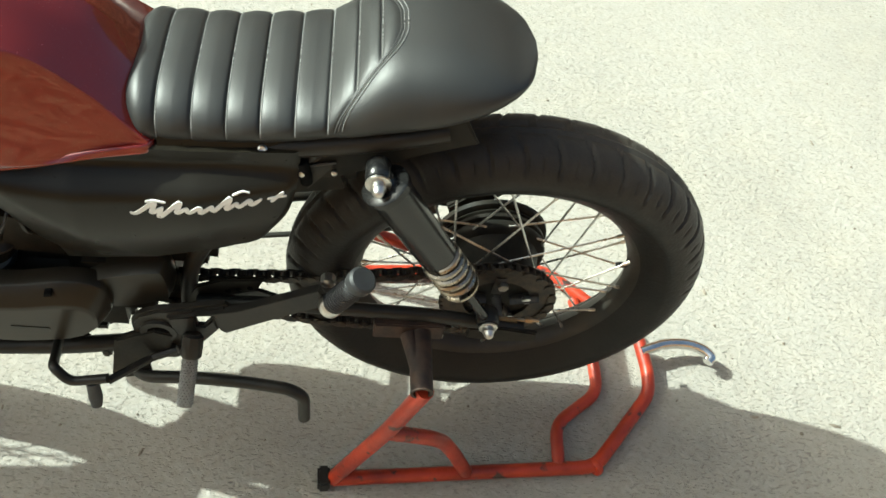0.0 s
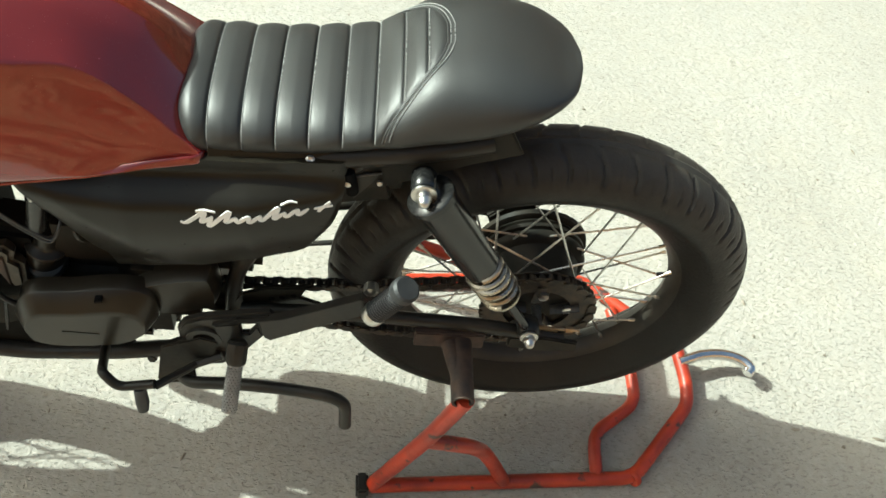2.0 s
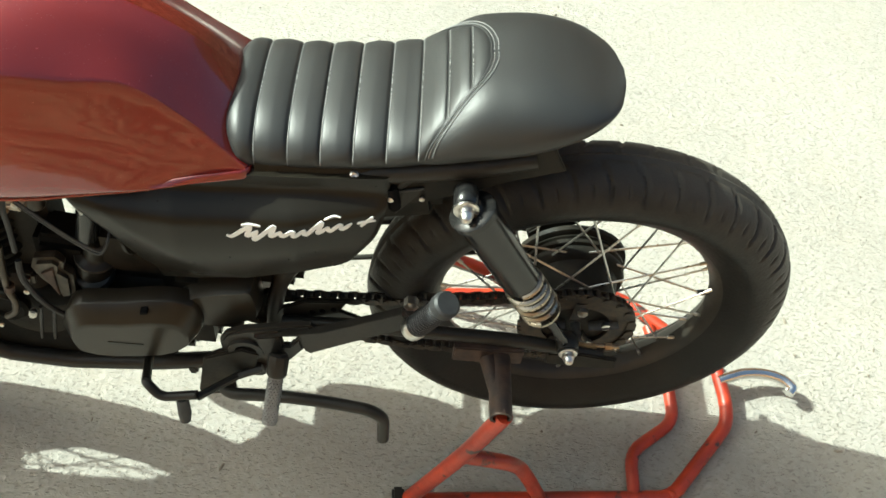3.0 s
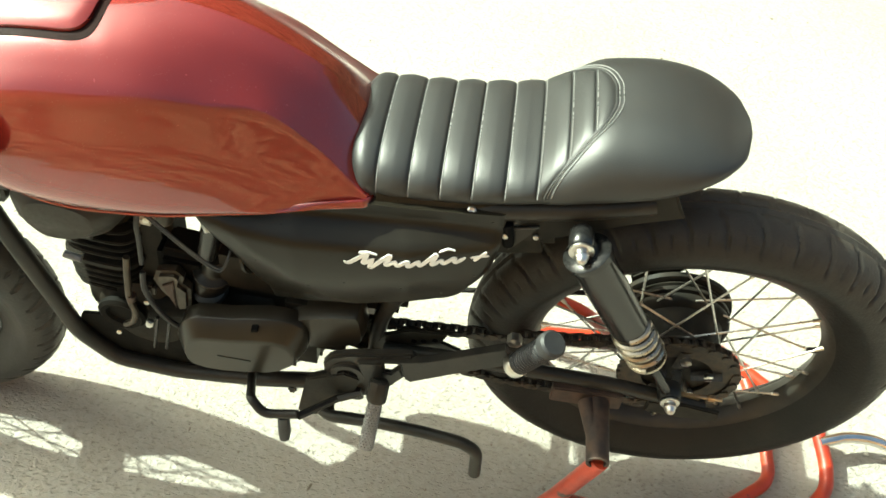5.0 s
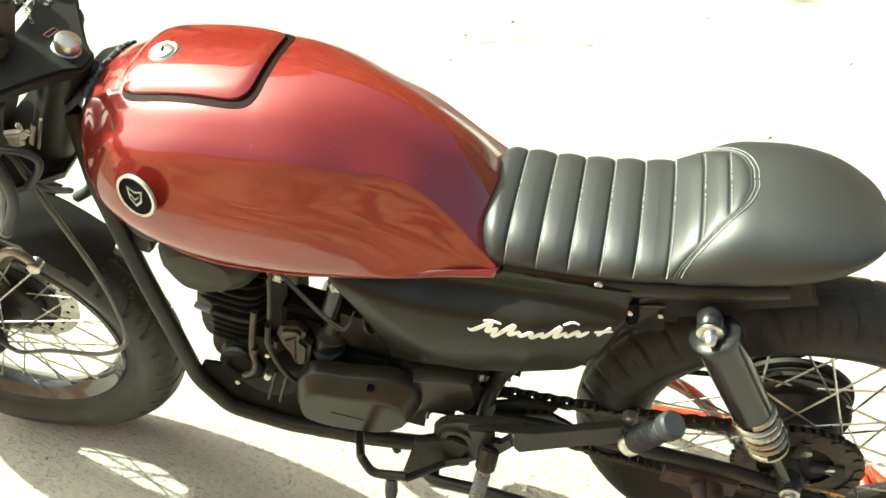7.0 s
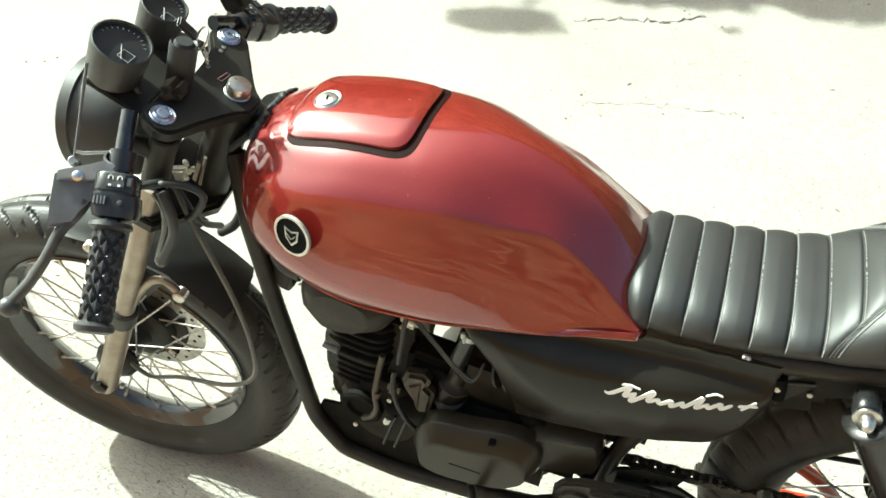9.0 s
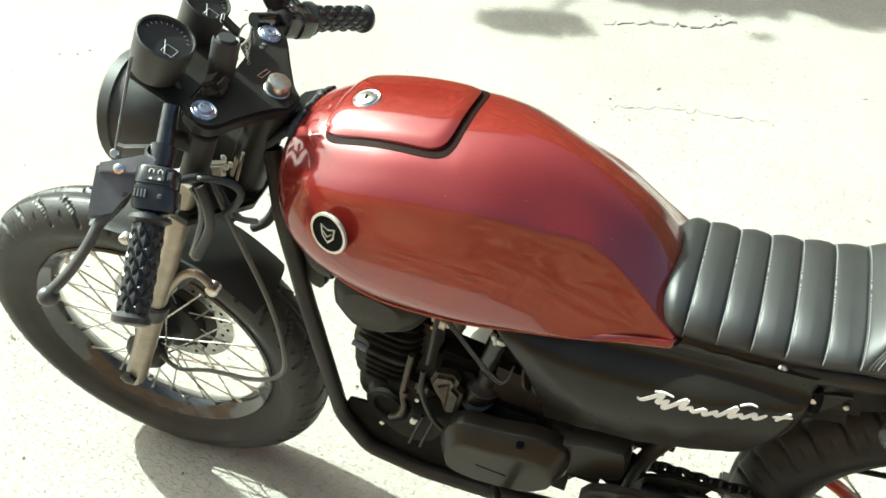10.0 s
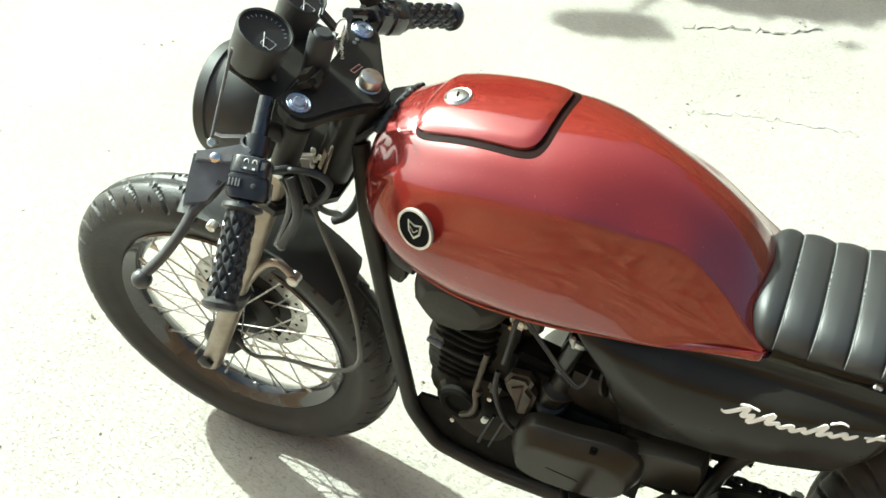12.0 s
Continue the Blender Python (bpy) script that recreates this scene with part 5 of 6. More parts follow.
both("hanger_foot", lambda: slab([(-0.460, -0.1345, 0.461), (-0.4225, -0.1345, 0.470), (-0.4216, -0.1345, 0.4438), (-0.4133, -0.1345, 0.4440), (-0.3990, -0.1345, 0.468), (-0.3935, -0.1345, 0.438), (-0.422, -0.1345, 0.392), (-0.434, -0.1345, 0.378), (-0.458, -0.1345, 0.436)], (0, 1, 0), 0.010, bevel=0.003), FRAME)
part("brake_rod", bar([(-0.42, 0.085, 0.340), (-0.30, 0.085, 0.362), (-0.06, 0.095, 0.395)], 0.0045, 8), FRAME, bike)


def pillion_peg(side):
    a, b = V(-0.247, side * 0.146, 0.524), V(-0.210, side * 0.163, 0.615)
    d = (b - a).normalized()
    L = (b - a).length
    prof = [(0.012, 0.0160)]
    for k in range(11):
        s = 0.016 + k * (L - 0.036) / 11
        prof += [(s, 0.0142), (s + 0.0045, 0.0160), (s + 0.006, 0.0142)]
    prof += [(L - 0.018, 0.0142), (L - 0.015, 0.0178), (L - 0.003, 0.0176), (L, 0.0145)]
    peg = part("pillion_footrest", turned(a, d, prof, 20), GRIP, bike, "folded rubber pillion footrest")
    part("footrest_collar", turned(a - d * 0.006, d, [(0, 0.012), (0.002, 0.0165), (0.014, 0.0165), (0.018, 0.0135)], 20), ZINC, peg)
    part("pivot_bolt", turned(V(-0.252, side * 0.112, 0.540), (0, side, 0), [(0, 0.010), (0.012, 0.010), (0.014, 0.006)], 6), ZINC, peg)


pillion_peg(-1)
pillion_peg(1)


def rider_peg(side):
    a, b = V(-0.428, side * 0.176, 0.424), V(-0.434, side * 0.224, 0.378)
    d = (b - a).normalized()
    L = (b - a).length
    peg = part("rider_footrest", bar([a, b], 0.0098, 16), PEG_STEEL, bike, "knurled bright metal footrest")
    # knurl: small pyramids round the bar
    bm = bmesh.new()
    _, u, w = frame_of(d)
    for i in range(16):
        for k in range(14):
            ang = 2 * math.pi * (k + 0.5 * (i % 2)) / 14
            rad = math.cos(ang) * u + math.sin(ang) * w
            tan = d.cross(rad)
            c = a + d * (0.004 + i * (L - 0.008) / 15) + rad * 0.0096
            base = [bm.verts.new(c + d * 0.0021), bm.verts.new(c + tan * 0.0021), bm.verts.new(c - d * 0.0021), bm.verts.new(c - tan * 0.0021)]
            top = bm.verts.new(c + rad * 0.0019)
            for q in range(4):
                bm.faces.new((base[q], base[(q + 1) % 4], top))
    tagged(part("knurling", bm, PEG_STEEL, peg), kind="stuff")
    part("footrest_mount", turned(a - d * 0.034, d, [(0, 0.011), (0.004, 0.0145), (0.03, 0.0145), (0.034, 0.0115)], 8), FRAME, peg)
    part("mount_arm", bar([V(-0.44, side * 0.12, 0.39), a - d * 0.02], 0.010, 10), FRAME, peg)


rider_peg(-1)
rider_peg(1)
lever = part("gear_lever", bar(bent([(-0.645, -0.085, 0.290), (-0.638, -0.102, 0.310), (-0.604, -0.186, 0.405), (-0.585, -0.197, 0.385), (-0.535, -0.195, 0.394)], 0.012), 0.0068, 10), FRAME, bike)
part("lever_rubber", bar([(-0.556, -0.197, 0.385), (-0.555, -0.205, 0.360), (-0.555, -0.211, 0.345)], [0.0085, 0.0095, 0.0075], 12), GRIP, lever)
part("lever_link", bar([(-0.535, -0.195, 0.388), (-0.49, -0.15, 0.37), (-0.455, -0.14, 0.38)], 0.006, 8), FRAME, lever)
side_stand = part("side_stand", bar(bent([(-0.535, -0.118, 0.300), (-0.511, -0.150, 0.312), (-0.428, -0.165, 0.343), (-0.360, -0.175, 0.354), (-0.300, -0.185, 0.3575), (-0.278, -0.190, 0.345), (-0.2765, -0.200, 0.294)], 0.022), 0.0092, 12), FRAME, bike, "folded black side stand")
part("stand_plate", slab([(-0.5360, -0.138, 0.400), (-0.5560, -0.138, 0.300), (-0.5450, -0.138, 0.288), (-0.5000, -0.138, 0.300), (-0.4985, -0.138, 0.352), (-0.4860, -0.138, 0.362), (-0.4700, -0.138, 0.360), (-0.4560, -0.138, 0.420), (-0.480, -0.138, 0.430)], (0, 1, 0), 0.008, bevel=0.002), FIN_SHADE_BLACK, bike)
part("stand_bracket", slab([(-0.545, -0.105, 0.345), (-0.53, -0.105, 0.285), (-0.47, -0.105, 0.30), (-0.43, -0.105, 0.345), (-0.45, -0.105, 0.375), (-0.51, -0.105, 0.37)], (0, 1, 0.1), 0.012, bevel=0.003), FRAME, bike)
part("undertube_clip", block((-0.585, -0.078, 0.250), (0.014, 0.012, 0.022), (0, 0, 0), 0.003), FRAME, bike)
part("centre_stand_pivot", bar([(-0.47, -0.12, 0.33), (-0.47, 0.12, 0.33)], 0.013, 12), FRAME, bike)

flap = part("tail_bracket", slab([(-0.2817, -0.088, 0.7272), (-0.2499, -0.088, 0.7361), (-0.2593, -0.088, 0.7175), (-0.2811, -0.088, 0.6856), (-0.2786, -0.088, 0.7136)], (0.1, 1, -0.35), 0.003, bevel=0.0008), POD, bike, "dull black tail bracket with a bent edge")
part("bracket_edge", bar([(-0.2817, -0.090, 0.7272), (-0.2640, -0.090, 0.7325), (-0.2499, -0.090, 0.7361)], 0.0016, 6), SATIN, flap)
part("rubber_stop", bar(smooth_path([(-0.2876, -0.092, 0.7370), (-0.2840, -0.094, 0.7210), (-0.2822, -0.092, 0.7040)]), 0.0075, 12), BLACK_AND_HOLE_SHADE, flap)
part("bracket_bolt", turned((-0.2873, -0.098, 0.7241), (0, -1, 0.2), [(0, 0.0038), (0.003, 0.0038), (0.004, 0.002)], 8), ZINC, flap)
part("bracket_bolt", turned((-0.2515, -0.089, 0.7186), (0, -1, 0.2), [(0, 0.0034), (0.003, 0.0034), (0.004, 0.002)], 8), ZINC, flap)

# breather cap beside the inlet boot
part("breather_cap", turned((-0.690, -0.055, 0.468), (0, -0.5, 1), [(0, 0.026), (0.006, 0.027), (0.012, 0.024), (0.016, 0.014), (0.017, 0.002)], 24), SATIN, bike)

# ---- front fork, bars and lamps ----
def fork_leg(side):
    a = 0.088 * side
    base = F(a, -0.030, -0.005)
    leg = part("fork_leg", turned(base, FORK_UP, [(0, 0.010), (0.003, 0.017), (0.012, 0.0185), (0.05, 0.0185), (0.235, 0.0185), (0.24, 0.0175)], 22), ALLOY, bike, "dull alloy fork slider")
    part("dust_seal", turned(base, FORK_UP, [(0.232, 0.019), (0.236, 0.0215), (0.268, 0.0215), (0.272, 0.018)], 20), GRIP, leg)
    part("stanchion", turned(base, FORK_UP, [(0.26, 0.0155), (0.60, 0.0155), (0.605, 0.014)], 20), ALLOY, leg, "scuffed bare fork tube")
    part("fork_shroud", turned(base, FORK_UP, [(0.584, 0.0150), (0.586, 0.0172), (0.67, 0.0172), (0.672, 0.015)], 24), POD, leg)
    part("shroud_ring", turned(base, FORK_UP, [(0.580, 0.0160), (0.580, 0.0174), (0.5845, 0.0184), (0.588, 0.0184), (0.589, 0.0175)], 24), ZINC, leg)
    part("fork_nut", turned(F(a, 0.669, 0.003), FORK_UP, [(0, 0.0150), (0.003, 0.0150), (0.004, 0.0138), (0.0030, 0.0118), (0.005, 0.0110), (0.0058, 0.0098), (0.0046, 0.0080), (0.0072, 0.0072), (0.0076, 0.0048), (0.0066, 0.0042), (0.0066, 0.001)], 24), NUT_BLUE, leg, "blue-bright fork top nut")
    part("drain_screw", turned(F(a - 0.008 * side, -0.020, -0.026), FRONT_FWD * -1, [(0, 0.005), (0.006, 0.005), (0.007, 0.003)], 8), ZINC, leg)


fork_leg(-1)
fork_leg(1)
part("front_axle", bar([F(-0.115, 0, 0), F(0.115, 0, 0)], 0.0075, 12), ZINC, bike)
part("axle_lug", turned(F(-0.105, 0, 0), FRONT_N * -1, [(0, 0.015), (0.008, 0.015), (0.01, 0.010), (0.012, 0.003)], 6), ENGINE, bike)
# triple clamps
CLAMP = [(-0.112, 0.002), (-0.104, -0.018), (-0.070, -0.037), (-0.030, -0.062), (-0.014, -0.077), (0.014, -0.077), (0.030, -0.062), (0.070, -0.037), (0.104, -0.016), (0.112, 0.004), (0.100, 0.024), (0.080, 0.026), (0.045, 0.010), (-0.045, 0.010), (-0.080, 0.026), (-0.100, 0.023)]
ring_ = smooth_path([F(a, 0.660, c) for a, c in CLAMP + CLAMP[:1]], 4)[:-1]
top_clamp = part("top_clamp", slab(ring_, FORK_UP, 0.02, bevel=0.004), FRAME, bike, "black top fork clamp")
part("clamp_cover", block(F(-0.050, 0.678, 0.010), (0.030, 0.034, 0.022), (0, -25, 8), 0.007), FRAME, bike)
for a in (0.058, 0.066):
    part("clamp_screw", turned(F(a, 0.669, 0.0), FORK_UP, [(0, 0.003), (0.002, 0.003), (0.0024, 0.001)], 8), ZINC, top_clamp)
part("stem_nut", turned(F(0.004, 0.668, -0.048), FORK_UP, [(0, 0.0165), (0.003, 0.0165), (0.004, 0.0150), (0.016, 0.0145), (0.0175, 0.0136), (0.0182, 0.010), (0.0184, 0.001)], 24), ZINC, top_clamp, "dull bright stem nut")
q = [F(0.017 + x, 0.6712, -0.022 + y) for x, y in ((-0.009, -0.003), (0.009, -0.006), (0.009, -0.001), (-0.009, 0.003), (-0.009, -0.003))]
part("label_frame", bar(q, 0.0006, 4), LABEL_RED, top_clamp, "small pale red outline label")
part("lower_clamp", slab([F(-0.108, 0.488, 0.016), F(-0.110, 0.488, -0.022), F(-0.03, 0.488, -0.08), F(0.03, 0.488, -0.08), F(0.110, 0.488, -0.022), F(0.108, 0.488, 0.016)], FORK_UP, 0.024, bevel=0.006), FRAME, bike)
# ignition barrel with its key
ign = part("ignition_switch", turned(F(-0.026, 0.660, 0.014), FORK_UP + FRONT_FWD * 0.12 + FRONT_N * 0.12, [(0, 0.015), (0.002, 0.0165), (0.060, 0.0165), (0.064, 0.0150), (0.062, 0.012), (0.066, 0.010), (0.066, 0.002)], 22), GRIP, bike, "black ignition barrel with a key ring hanging on it")
part("key", block(F(-0.012, 0.738, 0.024), (0.006, 0.014, 0.030), (20, -25, 10), 0.002), GRIP, ign)
ring_c = F(0.004, 0.722, 0.010)
ring_pts = [ring_c + 0.014 * (math.cos(a) * V(0.5, 0.3, 0.8).normalized() + math.sin(a) * V(-0.7, 0.7, 0.1).normalized()) for a in (2 * math.pi * k / 24 for k in range(25))]
part("key_ring", bar(ring_pts, 0.0013, 6), ZINC, ign)
p0, p1 = ring_c - V(0, 0, 0.014), F(0.018, 0.672, -0.002)
for k in range(8):
    c = p0.lerp(p1, (k + 0.5) / 8)
    u, w = (p1 - p0).normalized(), V(0.6, 0.8, 0) if k % 2 else V(0.8, -0.6, 0)
    part("chain_ring", bar([c + 0.0036 * math.cos(t) * u + 0.0022 * math.sin(t) * w for t in (2 * math.pi * j / 10 for j in range(11))], 0.0006, 4), ZINC, ign)


# instruments
def gauge(a, b, c, name, k=1.0):
    axis = (FORK_UP + FRONT_FWD * -0.10).normalized()
    top = F(a, b, c)
    g = part(name, turned(top - axis * 0.058, axis, [(q_, r_ * k) for q_, r_ in ((0, 0.020), (0.003, 0.029), (0.010, 0.0318), (0.056, 0.0345), (0.059, 0.0345), (0.060, 0.0325), (0.056, 0.0315), (0.048, 0.031))], 36), SATIN, bike, "round instrument in a black cup")
    part("dial", turned(top - axis * 0.006, axis, [(0, 0.0322 * k), (0.002, 0.0322 * k), (0.0021, 0.001)], 36), GLASS_DIAL, g)
    part("bezel", ring_profile(top, axis, [(-0.003, 0.0318 * k), (-0.003, 0.0328 * k), (0.0008, 0.0328 * k), (0.0008, 0.0318 * k)], 40), ZINC, g)
    _, u, w = frame_of(axis)
    bm = bmesh.new()
    for j in range(11):
        ang = radians(95 + 14 * j)
        r = math.cos(ang) * u + math.sin(ang) * w
        tube(bm, [top - axis * 0.0035 + r * 0.0240 * k, top - axis * 0.0035 + r * 0.0275 * k], 0.0003, 4)
    part("dial_marks", bm, WHITE, g, "fine pale dial graduations")
    bm = bmesh.new()
    tube(bm, [top - axis * 0.003, top - axis * 0.003 + (u * 0.02 + w * -0.012)], 0.0005, 4)
    part("pointer", bm, WHITE, g)
    q = [top - axis * 0.0034 + u * x + w * y for x, y in ((0.004, -0.02), (0.018, -0.020), (0.018, -0.006), (0.004, -0.006), (0.004, -0.02))]
    part("dial_window", bar(q, 0.0004, 4), WHITE, g)
    return g


gauge(-0.050, 0.707, 0.079, "speedometer")
gauge(0.050, 0.699, 0.078, "fuel_gauge", 0.84)
part("instrument_bracket", slab([F(-0.075, 0.645, 0.105), F(0.075, 0.645, 0.105), F(0.085, 0.645, 0.03), F(-0.085, 0.645, 0.03)], FORK_UP, 0.006), FRAME, bike)
for s in (-1, 1):
    part("instrument_rubber", bar([F(0.05 * s, 0.62, 0.06), F(0.05 * s, 0.655, 0.07)], 0.012, 12), GRIP, bike)

# headlamp
hl_axis = (FRONT_FWD * 0.93 - FORK_UP * 0.36).normalized()
hl = F(0, 0.548, 0.044)
lamp = part("headlamp", turned(hl, hl_axis, [(-0.03, 0.03), (-0.02, 0.05), (0.005, 0.068), (0.04, 0.074), (0.07, 0.0765), (0.072, 0.080), (0.086, 0.080), (0.09, 0.076), (0.091, 0.07)], 40), SATIN, bike, "satin black round headlamp")
part("headlamp_lens", turned(hl + hl_axis * 0.080, hl_axis, [(0, 0.076), (0.006, 0.074), (0.018, 0.055), (0.022, 0.03), (0.023, 0.002)], 36), GLASS_DIAL, lamp)
part("lamp_stay", bar([F(-0.090, 0.693, 0.097), F(-0.129, 0.570, 0.079)], 0.0020, 6), LEVER_GREY, bike)

# clip-on bars
LBAR0, LBAR1 = F(-0.076, 0.664, 0.046), F(-0.292, 0.523, -0.046)
RBAR0, RBAR1 = F(0.080, 0.677, 0.038), F(0.296, 0.617, -0.074)
for p, q in ((LBAR0, LBAR1), (RBAR0, RBAR1)):
    part("handlebar", bar([p.lerp(q, 0.07), q], 0.0098, 16), GLOSS, bike)
part("bar_clamp", turned(F(0.088, 0.60, -0.006), FORK_UP, [(0, 0.027), (0.003, 0.029), (0.036, 0.029), (0.039, 0.027)], 22), FRAME, bike)
for s in (-1, 1):
    part("clamp_arm", bar([F(0.088 * s, 0.61, 0.0), F(0.105 * s, 0.622, 0.03)], 0.012, 12), FRAME, bike)


def grip(p, q, t0, name, label):
    d = (q - p).normalized()
    a = p.lerp(q, t0)
    L = (q - a).length
    g = part(name, turned(a, d, [(0, 0.0135), (0.001, 0.0235), (0.006, 0.0245), (0.009, 0.0185), (0.011, 0.0152), (L - 0.012, 0.0152), (L - 0.009, 0.019), (L - 0.006, 0.0225), (L, 0.0215), (L + 0.003, 0.016), (L + 0.0025, 0.010), (L - 0.004, 0.009)], 28), BAR_GRIP, bike, label)
    # diamonds moulded round the grip
    _, u, w = frame_of(d)
    bm = bmesh.new()
    rows_, cols = 9, 8
    pitch = (L - 0.026) / rows_
    for i in range(rows_):
        for k in range(cols):
            ang = 2 * math.pi * (k + 0.5 * (i % 2)) / cols
            step = math.pi / cols
            s = 0.013 + (i + 0.5) * pitch
            def at(da, ds, r):
                return a + d * (s + ds) + r * (math.cos(ang + da) * u + math.sin(ang + da) * w)
            base = [bm.verts.new(at(0, -pitch * 0.97, 0.0150)), bm.verts.new(at(step * 0.97, 0, 0.0150)), bm.verts.new(at(0, pitch * 0.97, 0.0150)), bm.verts.new(at(-step * 0.97, 0, 0.0150))]
            top = [bm.verts.new(at(0, -pitch * 0.55, 0.0184)), bm.verts.new(at(step * 0.55, 0, 0.0184)), bm.verts.new(at(0, pitch * 0.55, 0.0184)), bm.verts.new(at(-step * 0.55, 0, 0.0184))]
            peak = bm.verts.new(at(0, 0, 0.0194))
            for j in range(4):
                bm.faces.new((base[j], base[(j + 1) % 4], top[(j + 1) % 4], top[j]))
                bm.faces.new((top[j], top[(j + 1) % 4], peak))
    tagged(part("diamond_relief", bm, BAR_GRIP, g), kind="stuff")
    return g


grip(LBAR0, LBAR1, 0.548, "handlebar_grip", "black rubber grip moulded with diamonds")
grip(RBAR0, RBAR1, 0.47, "handlebar_grip", "black rubber throttle grip moulded with diamonds")


def switch(p, q, t0, t1, name):
    """A clamped switch box: rounded halves round the bar, a raised control band and a cable lobe."""
    d = (q - p).normalized()
    a, b = p.lerp(q, t0), p.lerp(q, t1)
    L = (b - a).length
    up = (V(0.25, -0.35, 1) - d * V(0.25, -0.35, 1).dot(d)).normalized()
    across = d.cross(up)
    if across.x < 0:
        across = -across

    def ring(s_, left, right, high):
        out = []
        for k in range(32):
            ang = 2 * math.pi * k / 32
            c_, n_ = math.cos(ang), math.sin(ang)
            x = math.copysign(abs(c_) ** 0.6, c_) * (right if c_ > 0 else left)
            out.append(a + d * (s_ * L) + across * x + up * (math.copysign(abs(n_) ** 0.6, n_) * high))
        return out

    box = part(name, skin(bmesh.new(), [ring(*r) for r in ((0.0, 0.013, 0.013, 0.012), (0.01, 0.021, 0.022, 0.0195), (0.05, 0.023, 0.024, 0.021), (0.40, 0.0235, 0.025, 0.021), (0.42, 0.0225, 0.025, 0.0195), (0.46, 0.0225, 0.026, 0.0195), (0.48, 0.0235, 0.028, 0.0205), (0.85, 0.0225, 0.030, 0.019), (0.96, 0.020, 0.027, 0.018), (1.0, 0.013, 0.014, 0.012))]), SWITCH, bike, "black switch housing with small pale control marks")

    def tile(name_, s_, c_, w, h, lift, thick, mat, bevel=0.0006):
        part(name_, slab([a + d * (L * s_ + x) + across * (c_ + y) + up * lift for x, y in ((-h, -w), (h, -w), (h, w), (-h, w))], up, thick, bevel=bevel), mat, box)

    tile("control_plate", 0.20, 0.004, 0.0105, 0.0075, 0.0213, 0.0012, WORN_BLACK)
    tile("push_button", 0.20, 0.0195, 0.0032, 0.0050, 0.0195, 0.004, WORN_BLACK, 0.001)
    for c_ in (-0.001, 0.009):
        q_ = [a + d * (L * 0.14 + x) + across * (c_ + y) + up * 0.0222 for x, y in ((0.002, -0.0026), (-0.001, -0.0022), (-0.0026, 0.0), (-0.001, 0.0022), (0.002, 0.0026))]
        part("control_mark", bar(q_, 0.0006, 5), WHITE, box)
        tile("control_mark", 0.30, c_, 0.0016, 0.0012, 0.0222, 0.0006, WHITE, 0)
    tile("switch_slider", 0.64, -0.010, 0.0085, 0.0060, 0.0195, 0.006, SWITCH, 0.0015)
    for k in range(4):
        c = a + d * (L * 0.64) + across * (-0.0155 + 0.0038 * k) + up * 0.0228
        part("slider_rib", bar([c - d * 0.0045, c + d * 0.0045], 0.0010, 5), PERCH_GREY, box)
    part("housing_screw", turned(a + d * (L * 0.66) + across * 0.012 + up * 0.0185, up, [(0, 0.0032), (0.0018, 0.0032), (0.0022, 0.0012)], 10), SATIN, box)
    return box


switch(LBAR0, LBAR1, 0.345, 0.538, "switch_housing")
switch(RBAR0, RBAR1, 0.24, 0.46, "switch_housing")
part("bar_collar", bar([LBAR0.lerp(LBAR1, 0.245), LBAR0.lerp(LBAR1, 0.335)], 0.0150, 20), SWITCH, bike)
# clutch perch and lever
part("clutch_perch", slab([F(-0.1752, 0.5966, 0.0757), F(-0.1599, 0.6101, 0.0560), F(-0.1413, 0.6267, 0.0199), F(-0.1580, 0.6119, 0.0159), F(-0.1779, 0.5942, 0.0216), F(-0.1941, 0.5799, 0.0293), F(-0.2060, 0.5694, 0.0314), F(-0.2192, 0.5576, 0.0557), F(-0.1980, 0.5764, 0.0662)], (FORK_UP * 0.70 - FRONT_N * 0.62), 0.012, bevel=0.003), LEVER_GREY, bike, "clutch perch plate with sky reflection painted in blue-grey")
part("perch_bolt", turned(F(-0.1680, 0.6030, 0.0500), (FORK_UP * 0.70 - FRONT_N * 0.62), [(0, 0.0062), (0.013, 0.0062), (0.0145, 0.004)], 8), CHROME, bike)
part("perch_rod", bar([F(-0.125, 0.6254, 0.0242), F(-0.148, 0.6180, 0.0600), F(-0.150, 0.6177, 0.0679)], 0.0020, 6), ZINC, bike)
part("perch_eye", turned(F(-0.158, 0.6110, 0.0640), (FORK_UP * 0.70 - FRONT_N * 0.62), [(0, 0.0055), (0.008, 0.0055), (0.010, 0.004)], 10), ZINC, bike)
# sunlit upper strip of the perch, lightened by its colour
part("perch_rim", slab([F(a_ - 0.0035, b_ + 0.0040, c_) for a_, b_, c_ in ((-0.1710, 0.6003, 0.0725), (-0.1548, 0.6147, 0.0455), (-0.1466, 0.6220, 0.0335), (-0.1440, 0.6243, 0.0190), (-0.1535, 0.6159, 0.0124), (-0.1660, 0.6048, 0.0330), (-0.1790, 0.5933, 0.0690))], (FORK_UP * 0.70 - FRONT_N * 0.62), 0.012, bevel=0.002), PERCH_GREY, bike, "rim of the perch, painted light grey as if sunlit")
clutch = part("clutch_lever", bar(smooth_path([F(-0.182, 0.589, 0.034), F(-0.198, 0.573, 0.036), F(-0.216, 0.556, 0.043), F(-0.236, 0.533, 0.044), F(-0.257, 0.500, 0.050), F(-0.276, 0.472, 0.060)], 5), [0.009, 0.009, 0.009, 0.009, 0.0085] + [0.0075] * 21, 12, 0.8), WORN_BLACK, bike, "worn black clutch lever with a ball end")
bm = bmesh.new()
